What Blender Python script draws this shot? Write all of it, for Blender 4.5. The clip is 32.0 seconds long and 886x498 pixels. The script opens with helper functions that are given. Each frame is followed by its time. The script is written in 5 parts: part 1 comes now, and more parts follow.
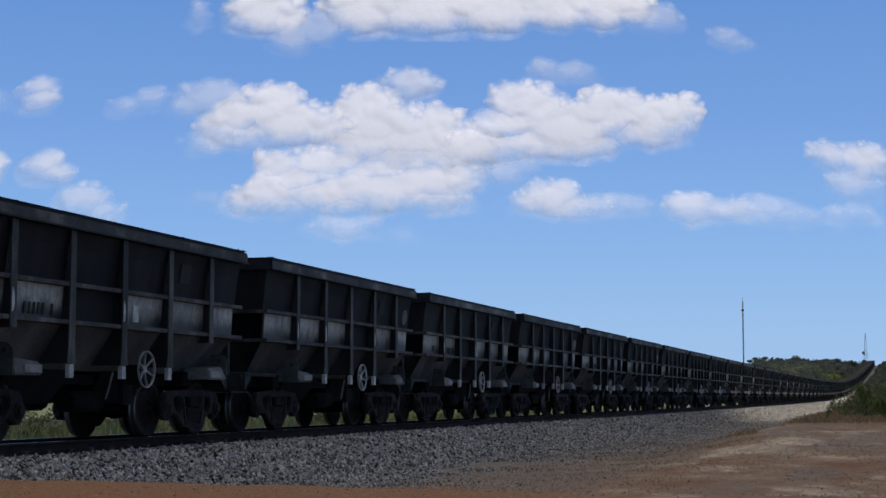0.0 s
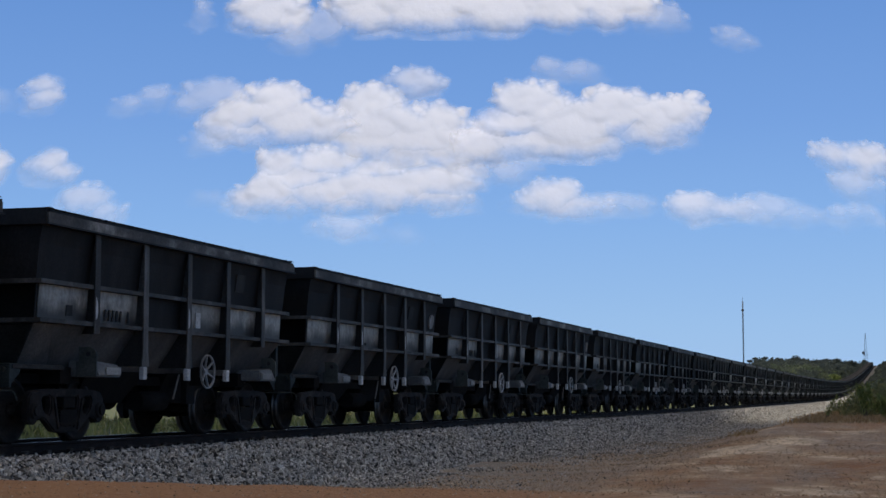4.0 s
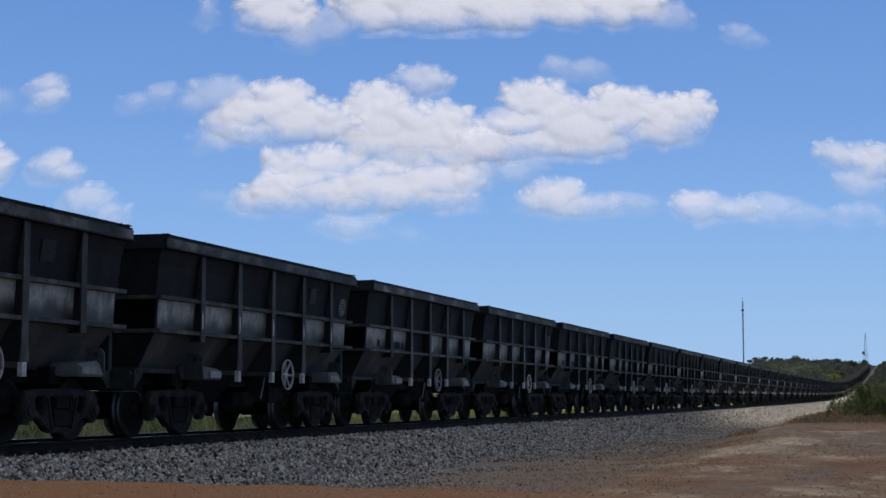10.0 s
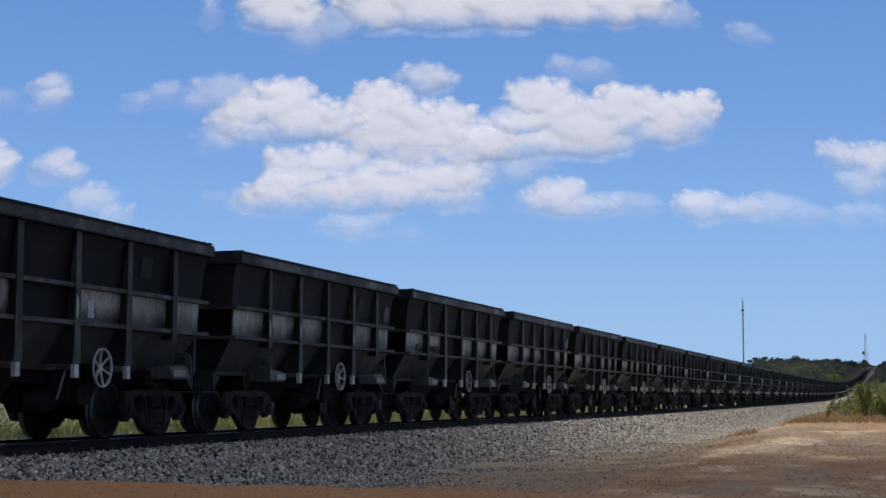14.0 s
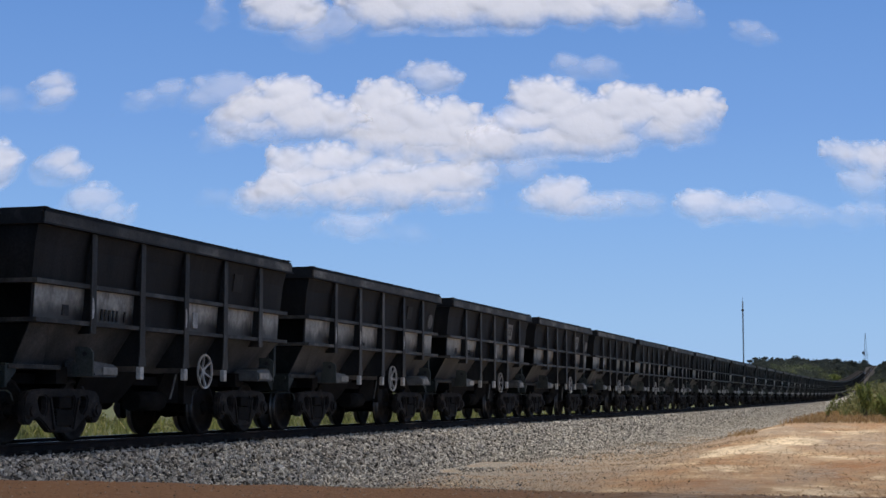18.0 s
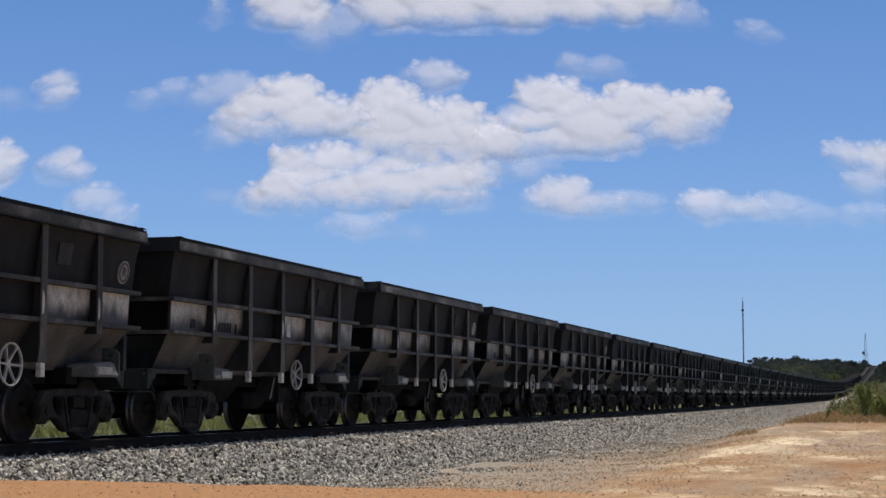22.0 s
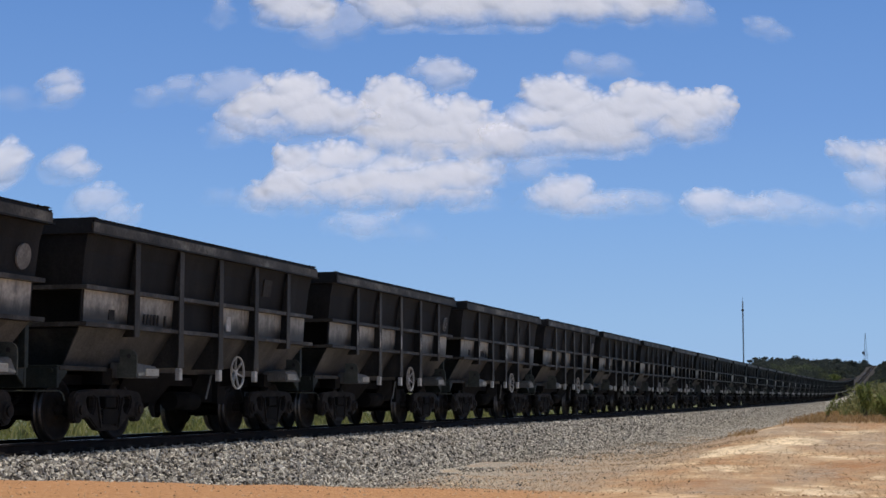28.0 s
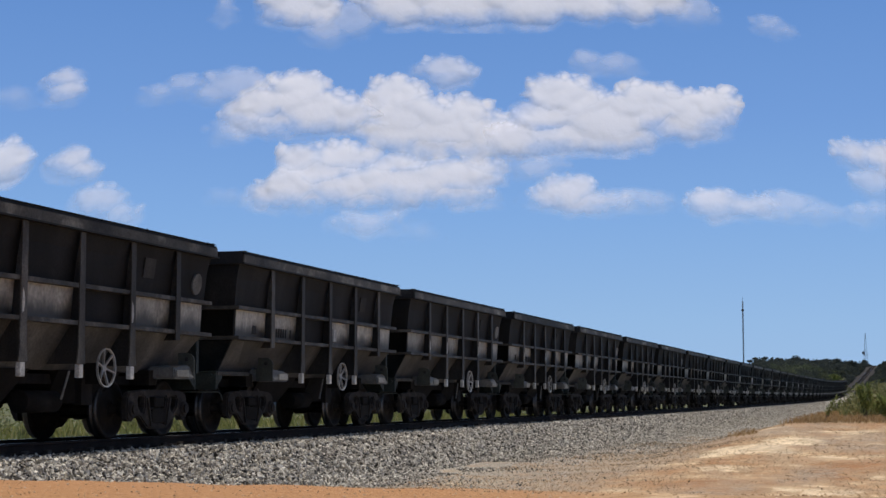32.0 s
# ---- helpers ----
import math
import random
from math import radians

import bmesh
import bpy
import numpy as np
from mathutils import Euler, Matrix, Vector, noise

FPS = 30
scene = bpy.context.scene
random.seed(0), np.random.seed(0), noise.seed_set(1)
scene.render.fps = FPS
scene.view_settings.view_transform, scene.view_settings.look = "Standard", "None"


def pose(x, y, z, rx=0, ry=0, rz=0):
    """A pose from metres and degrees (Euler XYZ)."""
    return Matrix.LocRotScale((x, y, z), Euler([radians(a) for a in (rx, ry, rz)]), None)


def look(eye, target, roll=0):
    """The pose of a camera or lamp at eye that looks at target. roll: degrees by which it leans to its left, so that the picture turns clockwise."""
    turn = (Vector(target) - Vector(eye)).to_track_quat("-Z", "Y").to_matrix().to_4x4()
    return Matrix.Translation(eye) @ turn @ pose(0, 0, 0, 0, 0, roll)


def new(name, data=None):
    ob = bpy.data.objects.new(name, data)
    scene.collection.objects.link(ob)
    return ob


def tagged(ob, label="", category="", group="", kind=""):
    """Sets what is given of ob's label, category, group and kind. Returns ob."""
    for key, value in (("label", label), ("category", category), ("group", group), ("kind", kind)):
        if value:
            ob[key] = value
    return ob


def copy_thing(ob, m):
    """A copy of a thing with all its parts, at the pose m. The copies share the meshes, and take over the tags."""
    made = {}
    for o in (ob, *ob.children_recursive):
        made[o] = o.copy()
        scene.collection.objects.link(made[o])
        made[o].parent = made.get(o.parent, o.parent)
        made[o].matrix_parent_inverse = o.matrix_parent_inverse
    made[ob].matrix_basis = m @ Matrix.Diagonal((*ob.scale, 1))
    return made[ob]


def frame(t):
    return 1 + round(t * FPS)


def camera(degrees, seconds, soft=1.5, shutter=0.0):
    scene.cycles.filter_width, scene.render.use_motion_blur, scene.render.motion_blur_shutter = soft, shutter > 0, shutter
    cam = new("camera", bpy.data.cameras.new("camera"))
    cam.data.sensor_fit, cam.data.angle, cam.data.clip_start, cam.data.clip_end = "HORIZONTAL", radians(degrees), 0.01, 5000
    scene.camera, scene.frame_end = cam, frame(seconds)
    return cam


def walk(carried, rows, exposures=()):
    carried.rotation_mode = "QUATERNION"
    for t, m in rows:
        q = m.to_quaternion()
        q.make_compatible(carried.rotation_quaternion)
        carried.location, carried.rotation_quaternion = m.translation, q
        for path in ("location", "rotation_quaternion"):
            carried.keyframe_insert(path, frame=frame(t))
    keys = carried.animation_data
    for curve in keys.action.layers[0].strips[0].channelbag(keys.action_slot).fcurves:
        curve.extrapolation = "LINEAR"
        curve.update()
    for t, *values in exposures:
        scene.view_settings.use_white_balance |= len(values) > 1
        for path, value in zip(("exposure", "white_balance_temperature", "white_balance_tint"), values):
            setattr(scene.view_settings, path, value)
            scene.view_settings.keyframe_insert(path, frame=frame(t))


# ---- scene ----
# ---- camera: stands still on a gravel road beside the track ----
EYE = 1.5                       # height of the lens over the datum
cam = camera(30.76, 32.0)
still = pose(0, 0, EYE, 90 + 5.312, 0, 15.727)
walk(cam, [(0.0, still), (32.0, still)],
     exposures=[(0.0, 0.1), (20.0, 0.09), (22.0, 0.0), (32.0, 0.0)])

# ---- world, sun ----
SUN = Vector((0.06, 0.20, 0.98)).normalized()
world = bpy.data.worlds.new("sky")
scene.world = world
world.use_nodes = True
wn, wl = world.node_tree.nodes, world.node_tree.links
sky = wn.new("ShaderNodeTexSky")
sky.sky_type = "NISHITA"
sky.sun_disc = False
sky.sun_elevation = math.asin(SUN.z)
sky.sun_rotation = math.atan2(SUN.x, SUN.y)
sky.altitude, sky.air_density, sky.dust_density, sky.ozone_density = 0, 1.0, 0.0, 1.5
# the sky's own blue by height over the horizon, laid over the scattering model
up = wn.new("ShaderNodeSeparateXYZ")
wl.new(wn.new("ShaderNodeTexCoord").outputs["Generated"], up.inputs[0])
blue = wn.new("ShaderNodeValToRGB")
stops = blue.color_ramp.elements
for k, (p, c) in enumerate(((0.0, (0.325, 0.505, 0.78)), (1.0, (0.125, 0.127, 0.138)), (0.045, (0.292, 0.485, 0.78)), (0.11, (0.218, 0.408, 0.76)), (0.17, (0.166, 0.333, 0.70)), (0.24, (0.127, 0.278, 0.632)), (0.5, (0.130, 0.164, 0.245)))):
    e = stops[k] if k < 2 else stops.new(p)
    e.position, e.color = p, (*c, 1)
wl.new(up.outputs["Z"], blue.inputs[0])
dim = wn.new("ShaderNodeVectorMath")
dim.operation = "SCALE"
dim.inputs["Scale"].default_value = 0.08
wl.new(sky.outputs[0], dim.inputs[0])
blend = wn.new("ShaderNodeMix")
blend.data_type = "RGBA"
blend.inputs[0].default_value = 0.95
wl.new(dim.outputs[0], blend.inputs[6])
wl.new(blue.outputs[0], blend.inputs[7])
wl.new(blend.outputs[2], wn["Background"].inputs[0])
wn["Background"].inputs[1].default_value = 1.0
lamp = bpy.data.lights.new("sun", "SUN")
lamp.energy, lamp.angle, lamp.color = 3.2, radians(0.55), (1.0, 0.95, 0.87)
sun_ob = new("sun", lamp)
sun_ob.matrix_world = look(SUN * 900, (0, 0, 0))


# ---- materials ----
def nodes_of(name):
    m = bpy.data.materials.new(name)
    m.use_nodes = True
    nt = m.node_tree
    return m, nt.nodes, nt.links, nt.nodes["Principled BSDF"]


def ramp_node(nodes, stops):
    r = nodes.new("ShaderNodeValToRGB")
    e = r.color_ramp.elements
    e[0].position, e[0].color = stops[0][0], (*stops[0][1], 1)
    e[1].position, e[1].color = stops[-1][0], (*stops[-1][1], 1)
    for p, c in stops[1:-1]:
        k = e.new(p)
        k.color = (*c, 1)
    return r


def noise_node(nodes, links, src, scale, detail=5, rough=0.6, stretch=None):
    n = nodes.new("ShaderNodeTexNoise")
    n.inputs["Scale"].default_value, n.inputs["Detail"].default_value = scale, detail
    n.inputs["Roughness"].default_value = rough
    if stretch:
        mp = nodes.new("ShaderNodeMapping")
        mp.inputs["Scale"].default_value = stretch
        links.new(src, mp.inputs[0])
        src = mp.outputs[0]
    links.new(src, n.inputs["Vector"])
    return n.outputs["Fac"]


def mixc(nodes, links, fac, a, b, mode="MIX"):
    m = nodes.new("ShaderNodeMix")
    m.data_type, m.blend_type = "RGBA", mode
    for sock, v in ((m.inputs[0], fac), (m.inputs[6], a), (m.inputs[7], b)):
        if hasattr(v, "links"):
            links.new(v, sock)
        else:
            sock.default_value = v if isinstance(v, float) else (*v, 1)
    return m.outputs[2]


def surface(name, stops, scale=4.0, rough=0.8, metal=0.0, bump=0.3, fine=40.0, stretch=None, vary=0.25, height=0.01, gloss=0.15):
    """A weathered surface: two scales of noise, random value per object, fine relief."""
    m, n, l, bs = nodes_of(name)
    tc = n.new("ShaderNodeTexCoord").outputs["Object"]
    info = n.new("ShaderNodeObjectInfo")
    shift = n.new("ShaderNodeVectorMath")
    shift.operation = "MULTIPLY_ADD"
    shift.inputs[1].default_value = (1, 1, 1)
    comb = n.new("ShaderNodeCombineXYZ")
    mul = n.new("ShaderNodeMath")
    mul.operation = "MULTIPLY"
    mul.inputs[1].default_value = 37.0
    l.new(info.outputs["Random"], mul.inputs[0])
    for k in range(3):
        l.new(mul.outputs[0], comb.inputs[k])
    l.new(tc, shift.inputs[0])
    l.new(comb.outputs[0], shift.inputs[2])
    src = shift.outputs[0]
    big = noise_node(n, l, src, scale, stretch=stretch)
    small = noise_node(n, l, src, fine, 3)
    r = ramp_node(n, stops)
    l.new(big, r.inputs[0])
    hsv = n.new("ShaderNodeHueSaturation")
    mr = n.new("ShaderNodeMapRange")
    mr.inputs["To Min"].default_value, mr.inputs["To Max"].default_value = 1 - vary, 1 + vary
    l.new(info.outputs["Random"], mr.inputs[0])
    l.new(mr.outputs[0], hsv.inputs["Value"])
    l.new(r.outputs[0], hsv.inputs["Color"])
    grain = ramp_node(n, [(0.3, (0.7, 0.7, 0.7)), (0.7, (1.25, 1.24, 1.22))])
    l.new(small, grain.inputs[0])
    l.new(mixc(n, l, 1.0, hsv.outputs[0], grain.outputs[0], "MULTIPLY"), bs.inputs["Base Color"])
    bs.inputs["Roughness"].default_value, bs.inputs["Metallic"].default_value = rough, metal
    bs.inputs["Specular IOR Level"].default_value = gloss
    if bump:
        b = n.new("ShaderNodeBump")
        b.inputs["Strength"].default_value, b.inputs["Distance"].default_value = bump, height
        l.new(small, b.inputs["Height"])
        l.new(b.outputs[0], bs.inputs["Normal"])
    return m


def grey(v, tint=(1, 1, 1)):
    return tuple(v * k for k in tint)


COOL = (1.02, 1.0, 0.98)
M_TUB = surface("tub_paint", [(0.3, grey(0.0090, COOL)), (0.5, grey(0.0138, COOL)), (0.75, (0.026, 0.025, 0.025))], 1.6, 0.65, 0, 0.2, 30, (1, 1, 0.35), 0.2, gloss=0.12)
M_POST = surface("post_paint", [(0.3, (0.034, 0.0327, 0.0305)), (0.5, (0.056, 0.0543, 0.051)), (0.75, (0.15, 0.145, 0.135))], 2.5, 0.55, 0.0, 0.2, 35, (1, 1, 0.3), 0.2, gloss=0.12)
M_RIM = surface("rim_paint", [(0.3, grey(0.011, COOL)), (0.6, grey(0.019, COOL)), (0.74, (0.06, 0.057, 0.052))], 1.8, 0.6, 0, 0.3, 25, None, 0.2, gloss=0.15)
# pale wear streaks, with the lit lower edge's highlight put into the colour
M_LIP = surface("worn_lit_lip", [(0.36, grey(0.03, COOL)), (0.52, (0.075, 0.072, 0.066)), (0.60, (0.16, 0.155, 0.14)), (0.74, (0.33, 0.32, 0.29))], 1.3, 0.6, 0, 0.3, 25, (1, 0.7, 1), 0.25, gloss=0.15)
M_BAND = surface("pale_band", [(0.28, (0.14, 0.131, 0.115)), (0.44, (0.33, 0.31, 0.265)), (0.72, (0.45, 0.425, 0.365))], 1.7, 0.42, 0, 0.1, 14, (1, 2.2, 0.8), 0.25, gloss=0.3)


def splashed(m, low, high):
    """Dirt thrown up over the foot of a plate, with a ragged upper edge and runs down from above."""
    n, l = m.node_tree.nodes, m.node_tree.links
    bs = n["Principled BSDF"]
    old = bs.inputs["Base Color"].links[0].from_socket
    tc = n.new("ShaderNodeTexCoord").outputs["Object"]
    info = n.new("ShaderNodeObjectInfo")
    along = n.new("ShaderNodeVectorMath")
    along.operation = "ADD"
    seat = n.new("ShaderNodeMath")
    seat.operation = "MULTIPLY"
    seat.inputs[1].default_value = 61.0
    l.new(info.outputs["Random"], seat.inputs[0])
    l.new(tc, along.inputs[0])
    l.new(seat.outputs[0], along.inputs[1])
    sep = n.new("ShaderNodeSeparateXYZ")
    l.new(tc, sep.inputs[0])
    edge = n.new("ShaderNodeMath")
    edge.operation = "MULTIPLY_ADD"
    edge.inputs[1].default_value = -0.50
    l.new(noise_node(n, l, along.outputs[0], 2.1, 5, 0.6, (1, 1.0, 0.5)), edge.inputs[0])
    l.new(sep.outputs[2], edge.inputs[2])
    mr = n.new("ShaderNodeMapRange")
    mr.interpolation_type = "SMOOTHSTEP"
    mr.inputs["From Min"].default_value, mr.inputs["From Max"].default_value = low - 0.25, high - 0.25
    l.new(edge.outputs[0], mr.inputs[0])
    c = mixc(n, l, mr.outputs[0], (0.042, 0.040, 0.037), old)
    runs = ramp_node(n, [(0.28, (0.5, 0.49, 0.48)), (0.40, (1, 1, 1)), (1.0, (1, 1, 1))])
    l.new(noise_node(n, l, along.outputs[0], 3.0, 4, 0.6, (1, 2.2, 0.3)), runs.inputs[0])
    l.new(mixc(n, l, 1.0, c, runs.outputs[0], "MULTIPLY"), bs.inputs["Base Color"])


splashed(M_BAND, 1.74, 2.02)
M_CHUTE = surface("chute_paint", [(0.3, (0.042, 0.041, 0.040)), (0.55, (0.080, 0.077, 0.072)), (0.75, (0.14, 0.132, 0.122))], 1.5, 0.65, 0, 0.2, 30, (1, 1, 0.5), 0.2, gloss=0.15)
# near-black base colour shared by the underframe parts
M_UNDER = surface("underframe_black", [(0.3, (0.006, 0.0056, 0.0054)), (0.7, (0.0145, 0.013, 0.0122))], 3, 0.9, 0, 0.3, 30)
M_CAST = surface("cast_steel", [(0.3, (0.014, 0.0125, 0.012)), (0.55, (0.027, 0.024, 0.0225)), (0.75, (0.062, 0.052, 0.046))], 4, 0.8, 0.0, 0.4, 40)
M_WHEEL = surface("wheel_steel", [(0.3, (0.013, 0.011, 0.010)), (0.7, (0.034, 0.029, 0.025))], 5, 0.7, 0.2, 0.2, 40)
M_TREAD = surface("worn_tread", [(0.3, (0.075, 0.072, 0.07)), (0.7, (0.15, 0.145, 0.14))], 6, 0.45, 1.0, 0.05, 60)
M_WHITE = surface("white_paint", [(0.25, (0.28, 0.28, 0.27)), (0.6, (0.56, 0.56, 0.54))], 5, 0.6, 0, 0.15, 40, None, 0.12)
M_GREEN = surface("grey_green_paint", [(0.3, (0.016, 0.022, 0.021)), (0.7, (0.036, 0.045, 0.043))], 4, 0.6, 0, 0.2, 40)
# darker grey: the lower web's shadow painted in; also the faded patch's own tone
M_WEB = surface("web_shade_and_patch", [(0.3, grey(0.02, COOL)), (0.55, grey(0.032, COOL)), (0.78, (0.06, 0.056, 0.05))], 2.5, 0.7, 0.0, 0.2, 35, (1, 1, 0.3), 0.2)
M_BRACKET = surface("bracket_paint", [(0.3, (0.050, 0.055, 0.049)), (0.7, (0.085, 0.092, 0.082))], 4, 0.6, 0, 0.2, 40)
M_PLATE = surface("plate_paint", [(0.3, (0.20, 0.20, 0.19)), (0.7, (0.36, 0.36, 0.34))], 4, 0.6, 0, 0.15, 40)
M_PAD = surface("pad_grey", [(0.3, (0.095, 0.096, 0.093)), (0.7, (0.17, 0.172, 0.166))], 4, 0.6, 0, 0.2, 40)
M_HANDWHEEL = surface("handwheel_paint", [(0.3, (0.27, 0.27, 0.265)), (0.7, (0.46, 0.46, 0.45))], 8, 0.5, 0.2, 0.1, 60)

M_DECKING = surface("dusty_decking", [(0.3, (0.03, 0.03, 0.029)), (0.7, (0.075, 0.074, 0.07))], 4, 0.8, 0, 0.2, 30)
M_ROUNDEL = surface("roundel_white", [(0.3, (0.14, 0.14, 0.135)), (0.7, (0.30, 0.30, 0.29))], 5, 0.6, 0, 0.1, 40, None, 0.2)
M_DISC = surface("faded_white", [(0.3, (0.11, 0.11, 0.105)), (0.7, (0.24, 0.24, 0.23))], 4, 0.7, 0, 0.1, 30, None, 0.4)
M_ORE = surface("iron_ore", [(0.3, (0.009, 0.008, 0.008)), (0.7, (0.024, 0.021, 0.021))], 3, 0.9, 0, 0.8, 18, None, 0.2, 0.04)
M_INK = surface("black_lettering", [(0.3, (0.02, 0.02, 0.02)), (0.7, (0.05, 0.05, 0.05))], 9, 0.7, 0, 0, 60)
M_RAIL = surface("rail_steel", [(0.3, (0.012, 0.009, 0.008)), (0.7, (0.028, 0.020, 0.017))], 3, 0.8, 0.2, 0.2, 40)
M_HEAD = surface("rail_head", [(0.3, (0.3, 0.29, 0.28)), (0.7, (0.45, 0.44, 0.43))], 3, 0.3, 1.0, 0.1, 40)
# darkened: the train's shade over the sleepers is put into their colour
M_SLEEPER = surface("sleeper_shaded", [(0.3, (0.018, 0.016, 0.015)), (0.7, (0.045, 0.04, 0.036))], 4, 0.9, 0, 0.4, 40)
M_CLIP = surface("rail_clip", [(0.3, (0.05, 0.042, 0.036)), (0.7, (0.13, 0.11, 0.095))], 8, 0.7, 0.4, 0.1, 60)
M_MAST = surface("mast_steel", [(0.3, (0.09, 0.09, 0.095)), (0.7, (0.15, 0.15, 0.155))], 1, 0.6, 0.3, 0, 10)


# ---- mesh helpers ----
def mesh_of(name, bm, material, smooth=False):
    bmesh.ops.recalc_face_normals(bm, faces=bm.faces)
    me = bpy.data.meshes.new(name)
    bm.to_mesh(me)
    bm.free()
    for m in (material if isinstance(material, (list, tuple)) else [material]):
        me.materials.append(m)
    if smooth:
        me.polygons.foreach_set("use_smooth", [True] * len(me.polygons))
    return me


def part(name, bm, material, parent, label="", at=None, smooth=False):
    """Links a bmesh (or a mesh that is shared) as one part under a thing or part."""
    me = bm if isinstance(bm, bpy.types.Mesh) else mesh_of(name, bm, material, smooth)
    ob = new(name, me)
    ob.parent = parent
    if at is not None:
        ob.matrix_basis = at
    return tagged(ob, label) if label else ob


def hexa(bm, pts, mat=0):
    """A block from eight corners: bottom four round, then top four round."""
    v = [bm.verts.new(p) for p in pts]
    for f in ((3, 2, 1, 0), (4, 5, 6, 7), (0, 1, 5, 4), (1, 2, 6, 5), (2, 3, 7, 6), (3, 0, 4, 7)):
        bm.faces.new([v[i] for i in f]).material_index = mat
    return v


def box(bm, x0, x1, y0, y1, z0, z1, mat=0):
    return hexa(bm, [(x0, y0, z0), (x1, y0, z0), (x1, y1, z0), (x0, y1, z0), (x0, y0, z1), (x1, y0, z1), (x1, y1, z1), (x0, y1, z1)], mat)


def boxes(*dims, bevel=0.0):
    bm = bmesh.new()
    for d in dims:
        box(bm, *d)
    if bevel:
        bmesh.ops.bevel(bm, geom=bm.edges[:], offset=bevel, segments=1, affect="EDGES")
    return bm


def prism(bm, outline, axis, a, b, mat=0):
    """Extrudes a closed outline of (p, q) along an axis from a to b."""
    def spot(p, q, c):
        return {"x": (c, p, q), "y": (p, c, q), "z": (p, q, c)}[axis]
    lo = [bm.verts.new(spot(p, q, a)) for p, q in outline]
    hi = [bm.verts.new(spot(p, q, b)) for p, q in outline]
    n = len(outline)
    bm.faces.new(lo[::-1]).material_index = mat
    bm.faces.new(hi).material_index = mat
    for i in range(n):
        bm.faces.new((lo[i], lo[(i + 1) % n], hi[(i + 1) % n], hi[i])).material_index = mat


def rod(bm, p0, p1, r, n=8, r2=None, mat=0, caps=True):
    p0, p1 = Vector(p0), Vector(p1)
    d = (p1 - p0).normalized()
    a = d.orthogonal().normalized()
    b = d.cross(a)
    rings = []
    for p, rr in ((p0, r), (p1, r if r2 is None else r2)):
        rings.append([bm.verts.new(p + (a * math.cos(k * math.tau / n) + b * math.sin(k * math.tau / n)) * rr) for k in range(n)])
    for k in range(n):
        f = bm.faces.new((rings[0][k], rings[0][(k + 1) % n], rings[1][(k + 1) % n], rings[1][k]))
        f.material_index, f.smooth = mat, True
    if caps:
        bm.faces.new(rings[0][::-1]).material_index = mat
        bm.faces.new(rings[1]).material_index = mat


def lathe(bm, profile, axis="x", n=28, mats=None):
    """Turns a closed (along, radius) outline round an axis through the origin."""
    rings = []
    for k in range(n):
        c, s = math.cos(k * math.tau / n), math.sin(k * math.tau / n)
        rings.append([bm.verts.new((a, r * c, r * s) if axis == "x" else (r * c, r * s, a)) for a, r in profile])
    m = len(profile)
    for k in range(n):
        for j in range(m):
            f = bm.faces.new((rings[k][j], rings[k][(j + 1) % m], rings[(k + 1) % n][(j + 1) % m], rings[(k + 1) % n][j]))
            f.smooth = True
            if mats:
                f.material_index = mats[j]


def empty(name, at=None):
    ob = new(name)
    if at is not None:
        ob.matrix_world = at
    return ob


# ---- the line of the railway and the lie of the land ----
TRACK_X = -12.2                 # middle of the track; it runs along y
RAIL_Z = EYE - 0.62            # top of the rails by the camera
GAUGE = 1.067


def grade(y):
    """Height of the line over its level by the camera: it climbs a hill far off."""
    t = (min(y, 1010.0) - 385) / 60
    up = 0.0007 * min(max(y - 20.0, 0.0), 400.0) + 0.036 * 60 * (math.log1p(math.exp(min(t, 30))) if t < 30 else t)
    if y > 840:
        up -= 0.0001 * (min(y, 1010.0) - 840) ** 2
    return up


grade_np = np.vectorize(grade)


def smooth01(a, b, v):
    t = np.clip((v - a) / (b - a), 0, 1)
    return t * t * (3 - 2 * t)


def lattice(ix, iy, seed):
    h = np.sin(ix * 127.1 + iy * 311.7 + seed * 74.7) * 43758.5453
    return h - np.floor(h)


def noise2(x, y, seed=0):
    ix, iy = np.floor(x), np.floor(y)
    fx, fy = x - ix, y - iy
    fx, fy = fx * fx * (3 - 2 * fx), fy * fy * (3 - 2 * fy)
    a, b = lattice(ix, iy, seed), lattice(ix + 1, iy, seed)
    c, d = lattice(ix, iy + 1, seed), lattice(ix + 1, iy + 1, seed)
    return (a + (b - a) * fx) * (1 - fy) + (c + (d - c) * fx) * fy


def fbm(x, y, octaves=4, seed=0, gain=0.5):
    v, amp, tot = 0.0, 1.0, 0.0
    for k in range(octaves):
        v = v + amp * noise2(x * 2 ** k + k * 17.3, y * 2 ** k - k * 9.1, seed + k)
        tot += amp
        amp *= gain
    return v / tot


